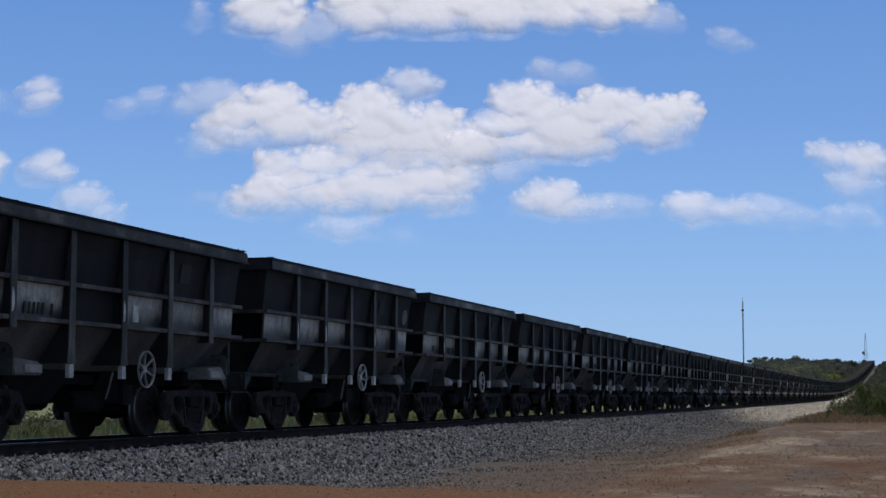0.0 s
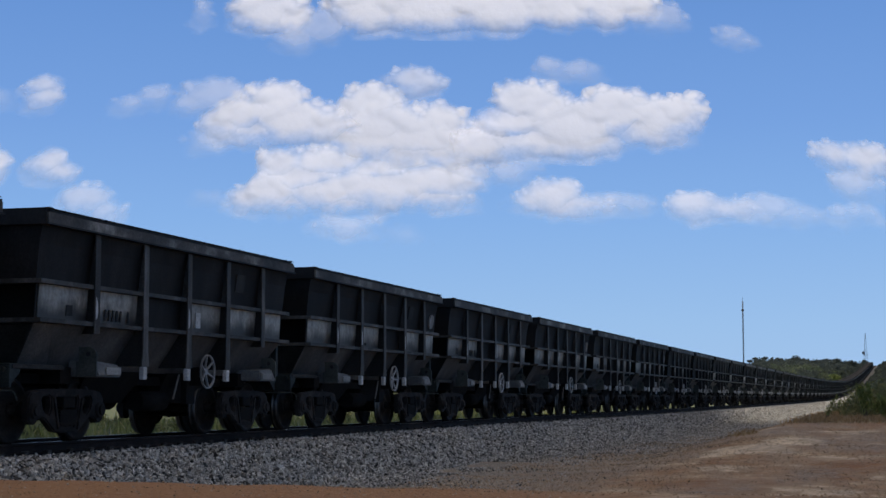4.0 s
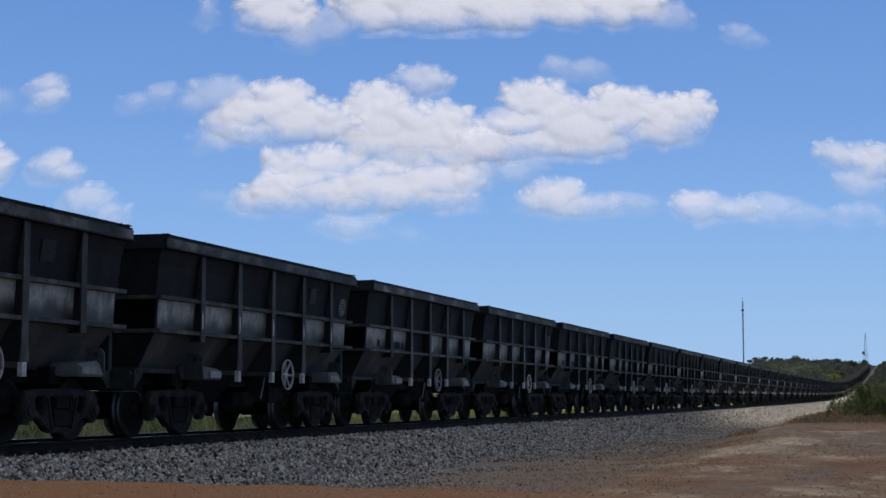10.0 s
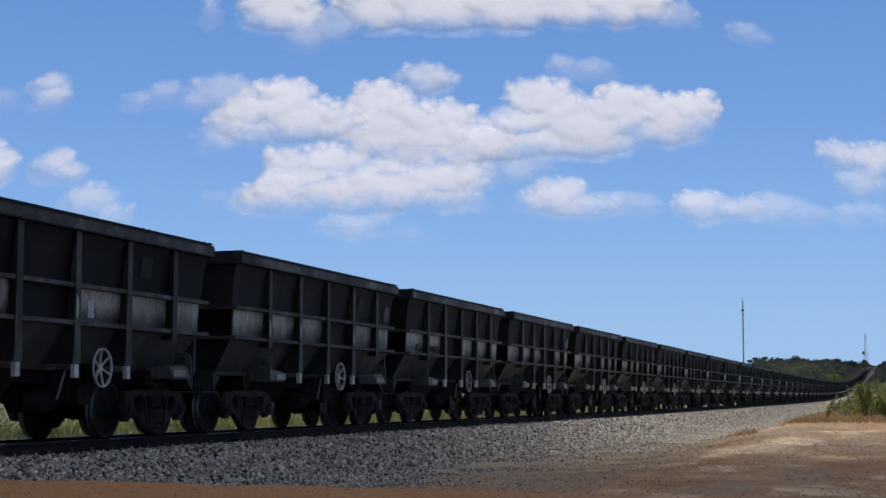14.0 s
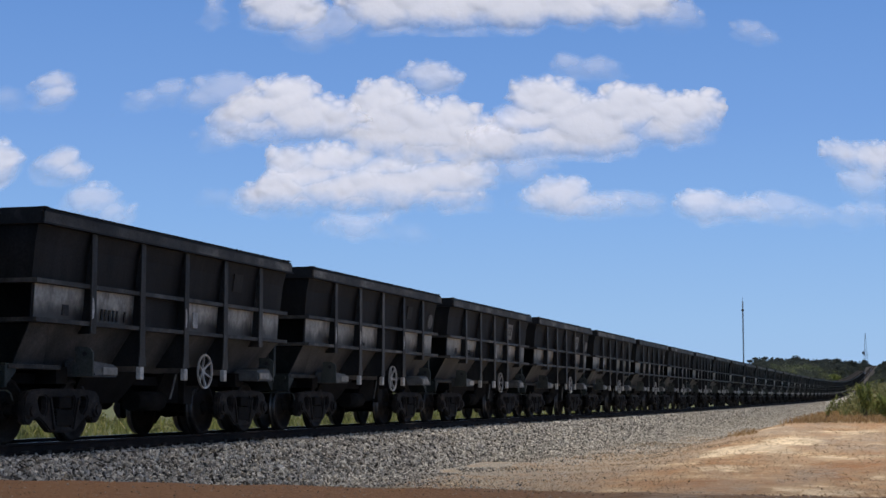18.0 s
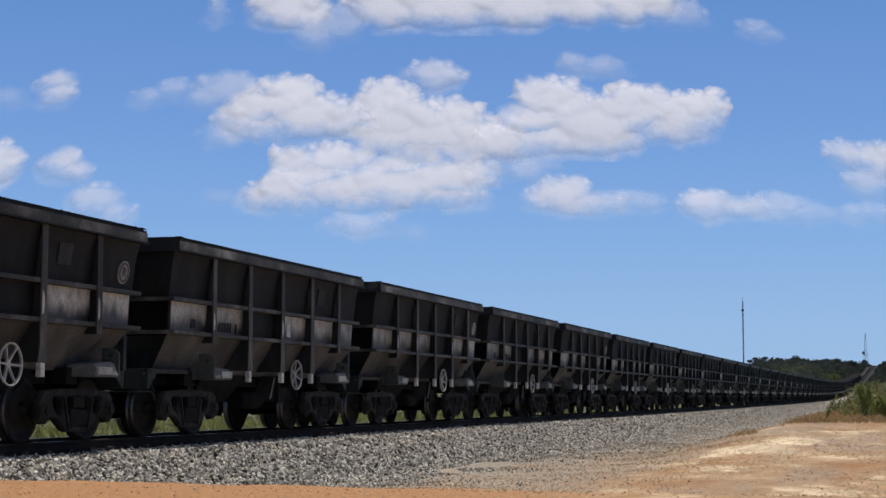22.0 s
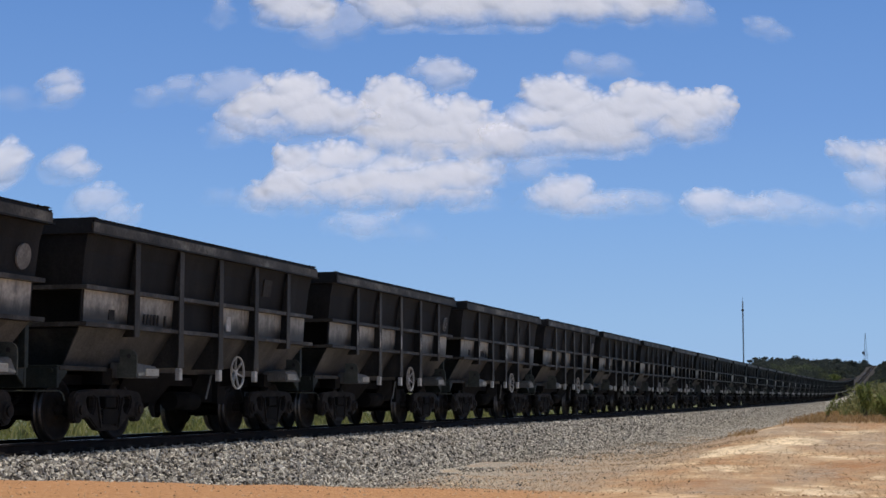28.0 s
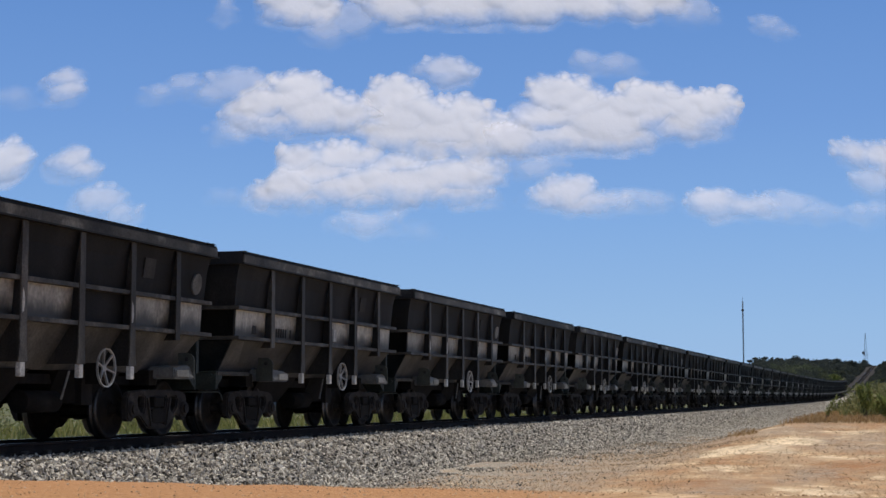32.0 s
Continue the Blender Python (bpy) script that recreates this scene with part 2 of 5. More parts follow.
def land(x, y):
    """Height of the ground, without the railway's ballast."""
    x, y = np.asarray(x, float), np.asarray(y, float)
    d = x - TRACK_X
    base = -0.05 + 0 * x
    # the ground climbs gently away from the camera, more so well to the side of the line
    base = base + smooth01(95, 220, y) * 0.42
    base = base + smooth01(22, 58, y) * smooth01(5.2, 9.0, d) * 0.66
    # gravel road that crosses the line, carried on a low bank
    bank = smooth01(1.5, 7.0, y) * (1 - smooth01(12.2 + 0.12 * (d - 5), 15.5 + 0.1 * (d - 5), y))
    base = base + bank * (0.90 - 0.010 * np.clip(d, 0, 12)) * (1 - 0.6 * smooth01(12, 30, d))
    rolling = (fbm(x / 70 + 3, y / 70, 3, 5) - 0.5) * 3.0 * smooth01(70, 320, np.hypot(x, y)) * smooth01(9, 40, np.abs(d))
    micro = (fbm(x / 1.7, y / 1.7, 4, 9) - 0.5) * 0.10 * (1 - smooth01(60, 150, np.hypot(x, y)))
    hill = grade_np(y)
    far = np.hypot(x, y)
    side = 1 - 0.5 * smooth01(150, 700, np.abs(d))
    return base + rolling + micro + hill * side - smooth01(1400, 3000, far) * 6


def ballast_top(d):
    """Height of the ballast under its crest, by distance from the middle of the track."""
    a = np.abs(np.asarray(d, float))
    return RAIL_Z - 0.215 - np.clip(a - 1.50, 0, None) / 1.45 - 0.02 * np.clip(a - 0.9, 0, None)


def ground_z(x, y):
    y = np.asarray(y, float)
    return np.maximum(land(x, y), ballast_top(np.asarray(x) - TRACK_X) + grade_np(y))


# ---- ground: one sheet to the horizon ----
def spread(fine_lo, fine_hi, step, lo, hi, growth=1.13):
    mid = list(np.arange(fine_lo, fine_hi + 1e-6, step))
    up, s = [mid[-1]], step
    while up[-1] < hi:
        s *= growth
        up.append(up[-1] + s)
    down, s = [mid[0]], step
    while down[-1] > lo:
        s *= growth
        down.append(down[-1] - s)
    return np.array(down[:0:-1] + mid + up[1:])


def build_ground():
    xs = spread(-15.5, -1.0, 0.16, -3900, 3900, 1.10)
    ys = spread(9.0, 60.0, 0.3, -1500, 4300, 1.045)
    gx, gy = np.meshgrid(xs, ys)
    gz = ground_z(gx, gy)
    d = gx - TRACK_X
    edge = land(gx, gy) - ballast_top(d) - grade_np(gy)
    toe = (fbm(gx / 0.9, gy / 0.9, 3, 21) - 0.5) * 0.26
    ballast = 1 - smooth01(-0.10, 0.06, edge + toe)
    # farther off the bank runs out flat under the dry grass
    ballast = np.maximum(ballast, smooth01(44, 62, gy) * (1 - smooth01(5.6, 6.6, np.abs(d) + toe * 3)))
    # spilt stones thin out over the sand
    spill = (1 - smooth01(0.0, 4.4, edge)) * smooth01(16, 22, gy)
    wild = smooth01(3.2, 7.0, -d + (fbm(gx / 5, gy / 5, 3, 31) - 0.5) * 3)
    near = smooth01(66, 95, gy)
    right = smooth01(54, 66, gy + (fbm(gx / 7, gy / 7, 3, 33) - 0.5) * 18) * smooth01(0, 1.2, d - 8.2 + 3 * near)
    dry = right * (1 - smooth01(70, 130, gy))
    far = np.maximum(smooth01(150, 260, gy) * smooth01(3.0, 5.5, np.abs(d)), smooth01(400, 520, gy) * (0.92 + 0.08 * smooth01(1.3, 2.4, np.abs(d))))
    pale = np.exp(-((gx + 2.9 - 0.22 * (gy - 42.5)) / 1.2) ** 2 - ((gy - 42.5) / 5.5) ** 2)
    grass = np.maximum.reduce([wild, right, far, smooth01(60, 140, np.abs(gx)) * smooth01(5, 9, np.abs(d))])
    road = smooth01(15.6, 12.8, gy - 0.12 * (d - 5) + 0.9 * np.clip(d - 7.5, 0, 6)) * smooth01(-4, 1, gy)
    # stones washed out over the sand below the bank
    washed = fbm(gx / 1.5 + 8, gy / 4.5, 4, 77) + 0.40 * np.exp(-((gx + 6.7) / 2.3) ** 2 - ((gy - 42) / 15) ** 2) + 0.30 * np.exp(-((gx + 5.0) / 1.1) ** 2 - ((gy - 48) / 7) ** 2)
    gravel = smooth01(0.46, 0.70, washed) * smooth01(15, 20, gy) * (1 - right)
    # bare brown earth either side of the line where it climbs the hill
    cutting = smooth01(380, 450, gy) * (1 - smooth01(4.0, 6.0, np.abs(d)))
    ny, nx = gx.shape
    co = np.stack([gx, gy, gz], -1).reshape(-1, 3)
    idx = np.arange(nx * ny).reshape(ny, nx)
    quads = np.stack([idx[:-1, :-1], idx[:-1, 1:], idx[1:, 1:], idx[1:, :-1]], -1).reshape(-1, 4)
    me = bpy.data.meshes.new("ground")
    me.from_pydata(co.tolist(), [], quads.tolist())
    for key, val in (("ballast", ballast), ("grass", grass), ("road", road), ("spill", spill), ("dry", dry), ("pale", pale), ("gravel", gravel), ("cutting", cutting)):
        me.attributes.new(key, "FLOAT", "POINT").data.foreach_set("value", val.reshape(-1).astype(np.float32))
    me.polygons.foreach_set("use_smooth", [True] * len(me.polygons))
    me.materials.append(ground_material())
    return tagged(new("ground", me), "sandy red-brown earth with grey ballast bank and scrub", "ground", kind="structure")


def attr(n, name):
    a = n.new("ShaderNodeAttribute")
    a.attribute_name = name
    return a.outputs["Fac"]


def ground_material():
    m, n, l, bs = nodes_of("earth")
    pos = n.new("ShaderNodeTexCoord").outputs["Object"]
    # sand: pale tracks and rust patches, drawn out along the wheel ruts
    a = n.new("ShaderNodeMath")
    a.operation = "MULTIPLY_ADD"
    a.inputs[1].default_value = 0.16
    l.new(attr(n, "pale"), a.inputs[0])
    l.new(noise_node(n, l, pos, 0.42, 9, 0.74, (1.0, 0.6, 1.0)), a.inputs[2])
    a = a.outputs[0]
    sand = ramp_node(n, [(0.39, (0.32, 0.16, 0.065)), (0.46, (0.38, 0.23, 0.12)), (0.53, (0.42, 0.30, 0.19)), (0.575, (0.54, 0.42, 0.28)), (0.63, (0.78, 0.68, 0.52))])
    l.new(a, sand.inputs[0])
    b = noise_node(n, l, pos, 2.2, 6, 0.7, (1.0, 0.5, 1.0))
    mott = ramp_node(n, [(0.3, (0.66, 0.64, 0.60)), (0.5, (0.97, 0.96, 0.95)), (0.7, (1.22, 1.2, 1.15))])
    l.new(b, mott.inputs[0])
    sandc = mixc(n, l, 1.0, sand.outputs[0], mott.outputs[0], "MULTIPLY")
    peb = ramp_node(n, [(0.32, (0.55, 0.52, 0.5)), (0.45, (1, 1, 1)), (0.68, (1.0, 1.0, 1.0)), (0.76, (1.3, 1.3, 1.28))])
    l.new(noise_node(n, l, pos, 9, 5, 0.8), peb.inputs[0])
    sandc = mixc(n, l, 1.0, sandc, peb.outputs[0], "MULTIPLY")
    # fine grey-brown gravel strewn in patches through the sand
    grit = ramp_node(n, [(0.25, (0.17, 0.115, 0.075)), (0.45, (0.33, 0.25, 0.175)), (0.6, (0.45, 0.355, 0.26)), (0.75, (0.68, 0.58, 0.45))])
    l.new(noise_node(n, l, pos, 26, 4, 0.8), grit.inputs[0])
    strewn = ramp_node(n, [(0.42, (0.0, 0.0, 0.0)), (0.6, (0.55, 0.55, 0.55))])
    l.new(noise_node(n, l, pos, 0.62, 9, 0.78, (1.0, 0.55, 1.0)), strewn.inputs[0])
    sandc = mixc(n, l, strewn.outputs[0], sandc, grit.outputs[0])
    sandc = mixc(n, l, 1.0, sandc, (1.07, 1.0, 0.925), "MULTIPLY")
    fine = ramp_node(n, [(0.0, (0.14, 0.10, 0.068)), (0.5, (0.335, 0.25, 0.178)), (1.0, (0.52, 0.415, 0.315))])
    chips = n.new("ShaderNodeTexVoronoi")
    chips.inputs["Scale"].default_value = 19
    l.new(pos, chips.inputs["Vector"])
    l.new(chips.outputs["Color"], fine.inputs[0])
    part_ = n.new("ShaderNodeMath")
    part_.operation = "MULTIPLY"
    thin = ramp_node(n, [(0.36, (0.15, 0.15, 0.15)), (0.58, (1, 1, 1))])
    l.new(noise_node(n, l, pos, 2.6, 6, 0.75, (1.0, 0.6, 1.0)), thin.inputs[0])
    l.new(thin.outputs[0], part_.inputs[0])
    l.new(attr(n, "gravel"), part_.inputs[1])
    sandc = mixc(n, l, part_.outputs[0], sandc, fine.outputs[0])
    # road gravel
    c = noise_node(n, l, pos, 30, 5, 0.8)
    road = ramp_node(n, [(0.3, (0.25, 0.115, 0.045)), (0.5, (0.40, 0.198, 0.082)), (0.72, (0.60, 0.365, 0.19))])
    l.new(c, road.inputs[0])
    col = mixc(n, l, attr(n, "road"), sandc, road.outputs[0])
    # stones
    v = n.new("ShaderNodeTexVoronoi")
    v.inputs["Scale"].default_value = 26
    l.new(pos, v.inputs["Vector"])
    stone = ramp_node(n, [(0.0, (0.09, 0.082, 0.071)), (0.4, (0.35, 0.322, 0.282)), (1.0, (0.62, 0.58, 0.51))])
    l.new(v.outputs["Color"], stone.inputs[0])
    gap = ramp_node(n, [(0.3, (1, 1, 1)), (0.8, (0.55, 0.55, 0.55))])
    l.new(v.outputs["Distance"], gap.inputs[0])
    stonec = mixc(n, l, 1.0, stone.outputs[0], gap.outputs[0], "MULTIPLY")
    few = n.new("ShaderNodeMath")
    few.operation = "MULTIPLY"
    sp = ramp_node(n, [(0.34, (0.1, 0.1, 0.1)), (0.56, (0.95, 0.95, 0.95))])
    l.new(noise_node(n, l, pos, 1.1, 6, 0.75), sp.inputs[0])
    l.new(sp.outputs[0], few.inputs[0])
    l.new(attr(n, "spill"), few.inputs[1])
    col = mixc(n, l, few.outputs[0], col, stonec)
    col = mixc(n, l, attr(n, "ballast"), col, stonec)
    # grass and scrub floor
    g = noise_node(n, l, pos, 0.35, 6, 0.7)
    grass = ramp_node(n, [(0.36, (0.045, 0.07, 0.022)), (0.5, (0.09, 0.105, 0.04)), (0.62, (0.15, 0.125, 0.07))])
    l.new(g, grass.inputs[0])
    col = mixc(n, l, attr(n, "grass"), col, grass.outputs[0])
    straw = ramp_node(n, [(0.35, (0.24, 0.15, 0.075)), (0.6, (0.42, 0.30, 0.17))])
    l.new(b, straw.inputs[0])
    col = mixc(n, l, attr(n, "dry"), col, straw.outputs[0])
    bare = ramp_node(n, [(0.35, (0.042, 0.035, 0.030)), (0.65, (0.064, 0.053, 0.046))])
    l.new(g, bare.inputs[0])
    col = mixc(n, l, attr(n, "cutting"), col, bare.outputs[0])
    l.new(col, bs.inputs["Base Color"])
    bs.inputs["Roughness"].default_value = 0.95
    bp = n.new("ShaderNodeBump")
    bp.inputs["Strength"].default_value, bp.inputs["Distance"].default_value = 0.6, 0.03
    l.new(mixc(n, l, attr(n, "ballast"), noise_node(n, l, pos, 22, 4, 0.7), gap.outputs[0]), bp.inputs["Height"])
    l.new(bp.outputs[0], bs.inputs["Normal"])
    return m


# ---- track ----
M_DUSTY = surface("dusty_sleeper", [(0.3, (0.13, 0.11, 0.085)), (0.7, (0.22, 0.19, 0.15))], 4, 0.9, 0, 0.2, 40)


def rail_profile():
    half = [(0.0, 0.0), (0.030, -0.002), (0.035, -0.012), (0.035, -0.036), (0.010, -0.046), (0.008, -0.125), (0.030, -0.140), (0.064, -0.148), (0.064, -0.158)]
    return [(x, z) for x, z in half[1:]] + [(-x, z) for x, z in half[:0:-1]]


def build_track():
    track = tagged(empty("railway_track"), "single railway track of worn steel rails on sleepers", "railway track", kind="structure")
    ys = [-560, -60] + list(range(0, 300, 50)) + list(range(300, 1060, 20))
    out = rail_profile()
    n = len(out)
    for side in (-1, 1):
        bm = bmesh.new()
        x0 = TRACK_X + side * (GAUGE / 2 + 0.035)
        rings = [[bm.verts.new((x0 + p, y, RAIL_Z + grade(y) + q)) for p, q in out] for y in ys]
        for a, b in zip(rings, rings[1:]):
            for k in range(n):
                bm.faces.new((a[k], a[(k + 1) % n], b[(k + 1) % n], b[k])).material_index = 1 if k in (n - 1,) else 0
        part("rail", bm, [M_RAIL, M_HEAD], track, "rusty steel rail with a polished head")
    bm = bmesh.new()
    box(bm, -1.0, 1.0, -0.115, 0.115, -0.20, 0.0)
    for v in bm.verts:
        if v.co.z > -0.1:
            v.co.y *= 0.82
    bmesh.ops.bevel(bm, geom=bm.edges[:], offset=0.015, segments=1, affect="EDGES")
    me = mesh_of("sleeper", bm, M_SLEEPER)
    cb = bmesh.new()
    for s in (-1, 1):
        for q in (-1, 1):
            xx = s * (GAUGE / 2 + 0.035) + q * 0.095
            box(cb, xx - 0.03, xx + 0.03, -0.05, 0.05, 0.0, 0.035)
            rod(cb, (xx - 0.03 * q, -0.04, 0.045), (xx + 0.05 * q, 0.02, 0.045), 0.012, 6)
            rod(cb, (xx + 0.05 * q, 0.02, 0.045), (xx - 0.02 * q, 0.05, 0.04), 0.012, 6)
    clips = mesh_of("fastening", cb, M_CLIP)
    for i in range(-70, 210):
        y = i * 0.62
        s = part("sleeper", me, None, track, at=pose(TRACK_X, y, RAIL_Z - 0.158 + grade(y), 0, 0, 0))
        if 8 < y < 70:
            part("fastening", clips, None, s)
    bm = bmesh.new()
    for i in range(210, 1500):
        y = i * 0.62
        z = RAIL_Z - 0.158 + grade(y)
        box(bm, TRACK_X - 1, TRACK_X + 1, y - 0.1, y + 0.1, z - 0.1, z)
    for i in range(-900, -70):
        y = i * 0.62
        z = RAIL_Z - 0.158 + grade(y)
        box(bm, TRACK_X - 1, TRACK_X + 1, y - 0.1, y + 0.1, z - 0.1, z)
    tagged(part("sleeper_run", bm, M_DUSTY, track, "far run of sleepers"), kind="stuff")
    return track


def build_ballast_stones():
    """Loose crushed stone on the near shoulder and crest of the ballast bank."""
    rng = np.random.default_rng(4)
    count = 300000
    u = rng.random(count)
    y = 12.5 + 240 * u ** 2.7
    d = rng.uniform(0.75, 3.55, count)
    d = np.where(rng.random(count) < 0.34, d + rng.exponential(1.7, count), d)
    x = TRACK_X + d
    z = ground_z(x, y)
    soil = land(x, y) - ballast_top(d) - grade_np(y)
    keep = (soil < 0.05) | ((y > 44) & (d < 5.9)) | (rng.random(count) < 0.75 * np.exp(-np.clip(soil, 0, 9) * 0.5) * smooth01(0.36, 0.54, fbm(x / 1.6, y / 2.6, 3, 55)))
    keep &= (soil < 0.5) | (y > 18)
    x, y, z, soil = x[keep], y[keep], z[keep], soil[keep]
    k = len(x)
    r = rng.uniform(0.016, 0.034, k) * (1 + 0.0035 * (np.minimum(y, 130) - 12)) * (1 - 0.45 * smooth01(0.1, 0.8, soil))
    octa = np.array([[1, 0, 0], [-1, 0, 0], [0, 1, 0], [0, -1, 0], [0, 0, 1], [0, 0, -1]], float)
    p = octa[None] + rng.uniform(-0.4, 0.4, (k, 6, 3))
    p *= rng.uniform(0.45, 1.45, (k, 1, 3))
    q = rng.normal(size=(k, 4))
    q /= np.linalg.norm(q, axis=1, keepdims=True)
    w, i, j, h = q.T
    rot = np.stack([1 - 2 * (j * j + h * h), 2 * (i * j - h * w), 2 * (i * h + j * w),
                    2 * (i * j + h * w), 1 - 2 * (i * i + h * h), 2 * (j * h - i * w),
                    2 * (i * h - j * w), 2 * (j * h + i * w), 1 - 2 * (i * i + j * j)], -1).reshape(k, 3, 3)
    p = np.einsum("kij,kvj->kvi", rot, p) * 1.15 * r[:, None, None]
    p += np.stack([x, y, z + r * rng.uniform(-0.2, 1.5, k) * (1 - 0.7 * smooth01(30, 80, y))], -1)[:, None]
    f = np.array([[0, 2, 4], [2, 1, 4], [1, 3, 4], [3, 0, 4], [2, 0, 5], [1, 2, 5], [3, 1, 5], [0, 3, 5]])
    faces = (f[None] + (np.arange(k) * 6)[:, None, None]).reshape(-1, 3)
    me = bpy.data.meshes.new("ballast_stones")
    me.from_pydata(p.reshape(-1, 3).tolist(), [], faces.tolist())
    m, n, l, bs = nodes_of("crushed_stone")
    geo = n.new("ShaderNodeNewGeometry")
    rm = ramp_node(n, [(0.0, (0.03, 0.027, 0.024)), (0.17, (0.11, 0.10, 0.086)), (0.36, (0.38, 0.351, 0.306)), (0.85, (0.60, 0.562, 0.498)), (1.0, (0.84, 0.80, 0.72))])
    l.new(geo.outputs["Random Per Island"], rm.inputs[0])
    pos = n.new("ShaderNodeTexCoord").outputs["Object"]
    gr = ramp_node(n, [(0.3, (0.75, 0.75, 0.75)), (0.7, (1.15, 1.13, 1.1))])
    l.new(noise_node(n, l, pos, 60, 3), gr.inputs[0])
    l.new(mixc(n, l, 1.0, rm.outputs[0], gr.outputs[0], "MULTIPLY"), bs.inputs["Base Color"])
    bs.inputs["Roughness"].default_value = 0.9
    me.materials.append(m)
    return tagged(new("ballast_stones", me), "grey crushed stone ballast on the track shoulder", "ballast", kind="stuff")


def build_pebbles():
    """Small loose stones and clods over the sand and the road's edge."""
    rng = np.random.default_rng(14)
    k = 60000
    y = 12.6 + 52 * rng.random(k) ** 1.3
    x = TRACK_X + 3.6 + 12 * rng.random(k) ** 1.2
    keep = fbm(x / 2.2, y / 3.0, 3, 61) + rng.normal(0, 0.07, k) > 0.46
    x = np.concatenate([x[keep], TRACK_X + rng.uniform(3.4, 14.5, 3500)])
    y = np.concatenate([y[keep], rng.uniform(8.5, 14.0, 3500)])
    k = len(x)
    r = rng.uniform(0.004, 0.011, k) * (1 + 0.010 * (y - 12)) * np.where(rng.random(k) < 0.003, 2.2, 1)
    octa = np.array([[1, 0, 0], [-1, 0, 0], [0, 1, 0], [0, -1, 0], [0, 0, 0.8], [0, 0, -0.8]], float)
    p = octa[None] * (1 + rng.uniform(-0.35, 0.35, (k, 6, 3))) * r[:, None, None] + np.stack([x, y, ground_z(x, y) + r * 0.3], -1)[:, None]
    f = np.array([[0, 2, 4], [2, 1, 4], [1, 3, 4], [3, 0, 4], [2, 0, 5], [1, 2, 5], [3, 1, 5], [0, 3, 5]])
    me = bpy.data.meshes.new("pebbles")
    me.from_pydata(p.reshape(-1, 3).tolist(), [], (f[None] + (np.arange(k) * 6)[:, None, None]).reshape(-1, 3).tolist())
    m, n, l, bs = nodes_of("pebble")
    geo = n.new("ShaderNodeNewGeometry")
    rm = ramp_node(n, [(0.0, (0.20, 0.135, 0.08)), (0.15, (0.37, 0.235, 0.13)), (0.7, (0.49, 0.34, 0.205)), (1.0, (0.68, 0.56, 0.41))])
    l.new(geo.outputs["Random Per Island"], rm.inputs[0])
    l.new(rm.outputs[0], bs.inputs["Base Color"])
    bs.inputs["Roughness"].default_value = 0.9
    me.materials.append(m)
    return tagged(new("pebbles", me), "small loose stones scattered over the sand", "pebbles", kind="stuff")


# ---- ore wagon ----
PITCH = 10.2                    # from wagon to wagon
HALF = 4.56                     # half the length of the rim
WHEEL, AXLE = 0.455, 0.92       # radius of the tread; axle from the middle of its bogie
BOGIES = (-3.12, 3.29)
POSTS = (-2.99, -1.45, 0.10, 1.65, 3.20)
SIDE = ((1.32, 2.95), (1.20, 2.16), (1.17, 1.63), (0.78, 1.06))   # half-width and height down the side


def side_x(z):
    for (x0, z0), (x1, z1) in zip(SIDE, SIDE[1:]):
        if z >= z1:
            return x0 + (x1 - x0) * (z0 - z) / (z0 - z1)
    return SIDE[-1][0]


def loft_tub(levels, inside):
    """A four-sided tub through (half-width, half-length, height) levels, with an inner skin."""
    bm = bmesh.new()
    def ring(hx, hy, z):
        return [bm.verts.new(p) for p in ((-hx, -hy, z), (hx, -hy, z), (hx, hy, z), (-hx, hy, z))]
    outer = [ring(*lv) for lv in levels]
    inner = [ring(hx - inside, hy - inside, z) for hx, hy, z in levels]
    for rings in (outer, inner):
        for a, b in zip(rings, rings[1:]):
            for k in range(4):
                bm.faces.new((a[k], a[(k + 1) % 4], b[(k + 1) % 4], b[k]))
    for a, b in ((outer[0], inner[0]), (outer[-1], inner[-1])):
        for k in range(4):
            bm.faces.new((a[k], a[(k + 1) % 4], b[(k + 1) % 4], b[k]))
    return bm


def bent_bar(bm, hx, hy, z0, z1, w):
    """A bar that runs round the tub: four mitred sides."""
    o = [(-hx, -hy), (hx, -hy), (hx, hy), (-hx, hy)]
    i = [(-hx + w, -hy + w), (hx - w, -hy + w), (hx - w, hy - w), (-hx + w, hy - w)]
    for k in range(4):
        j = (k + 1) % 4
        hexa(bm, [(*o[k], z0), (*o[j], z0), (*i[j], z0), (*i[k], z0), (*o[k], z1), (*o[j], z1), (*i[j], z1), (*i[k], z1)])


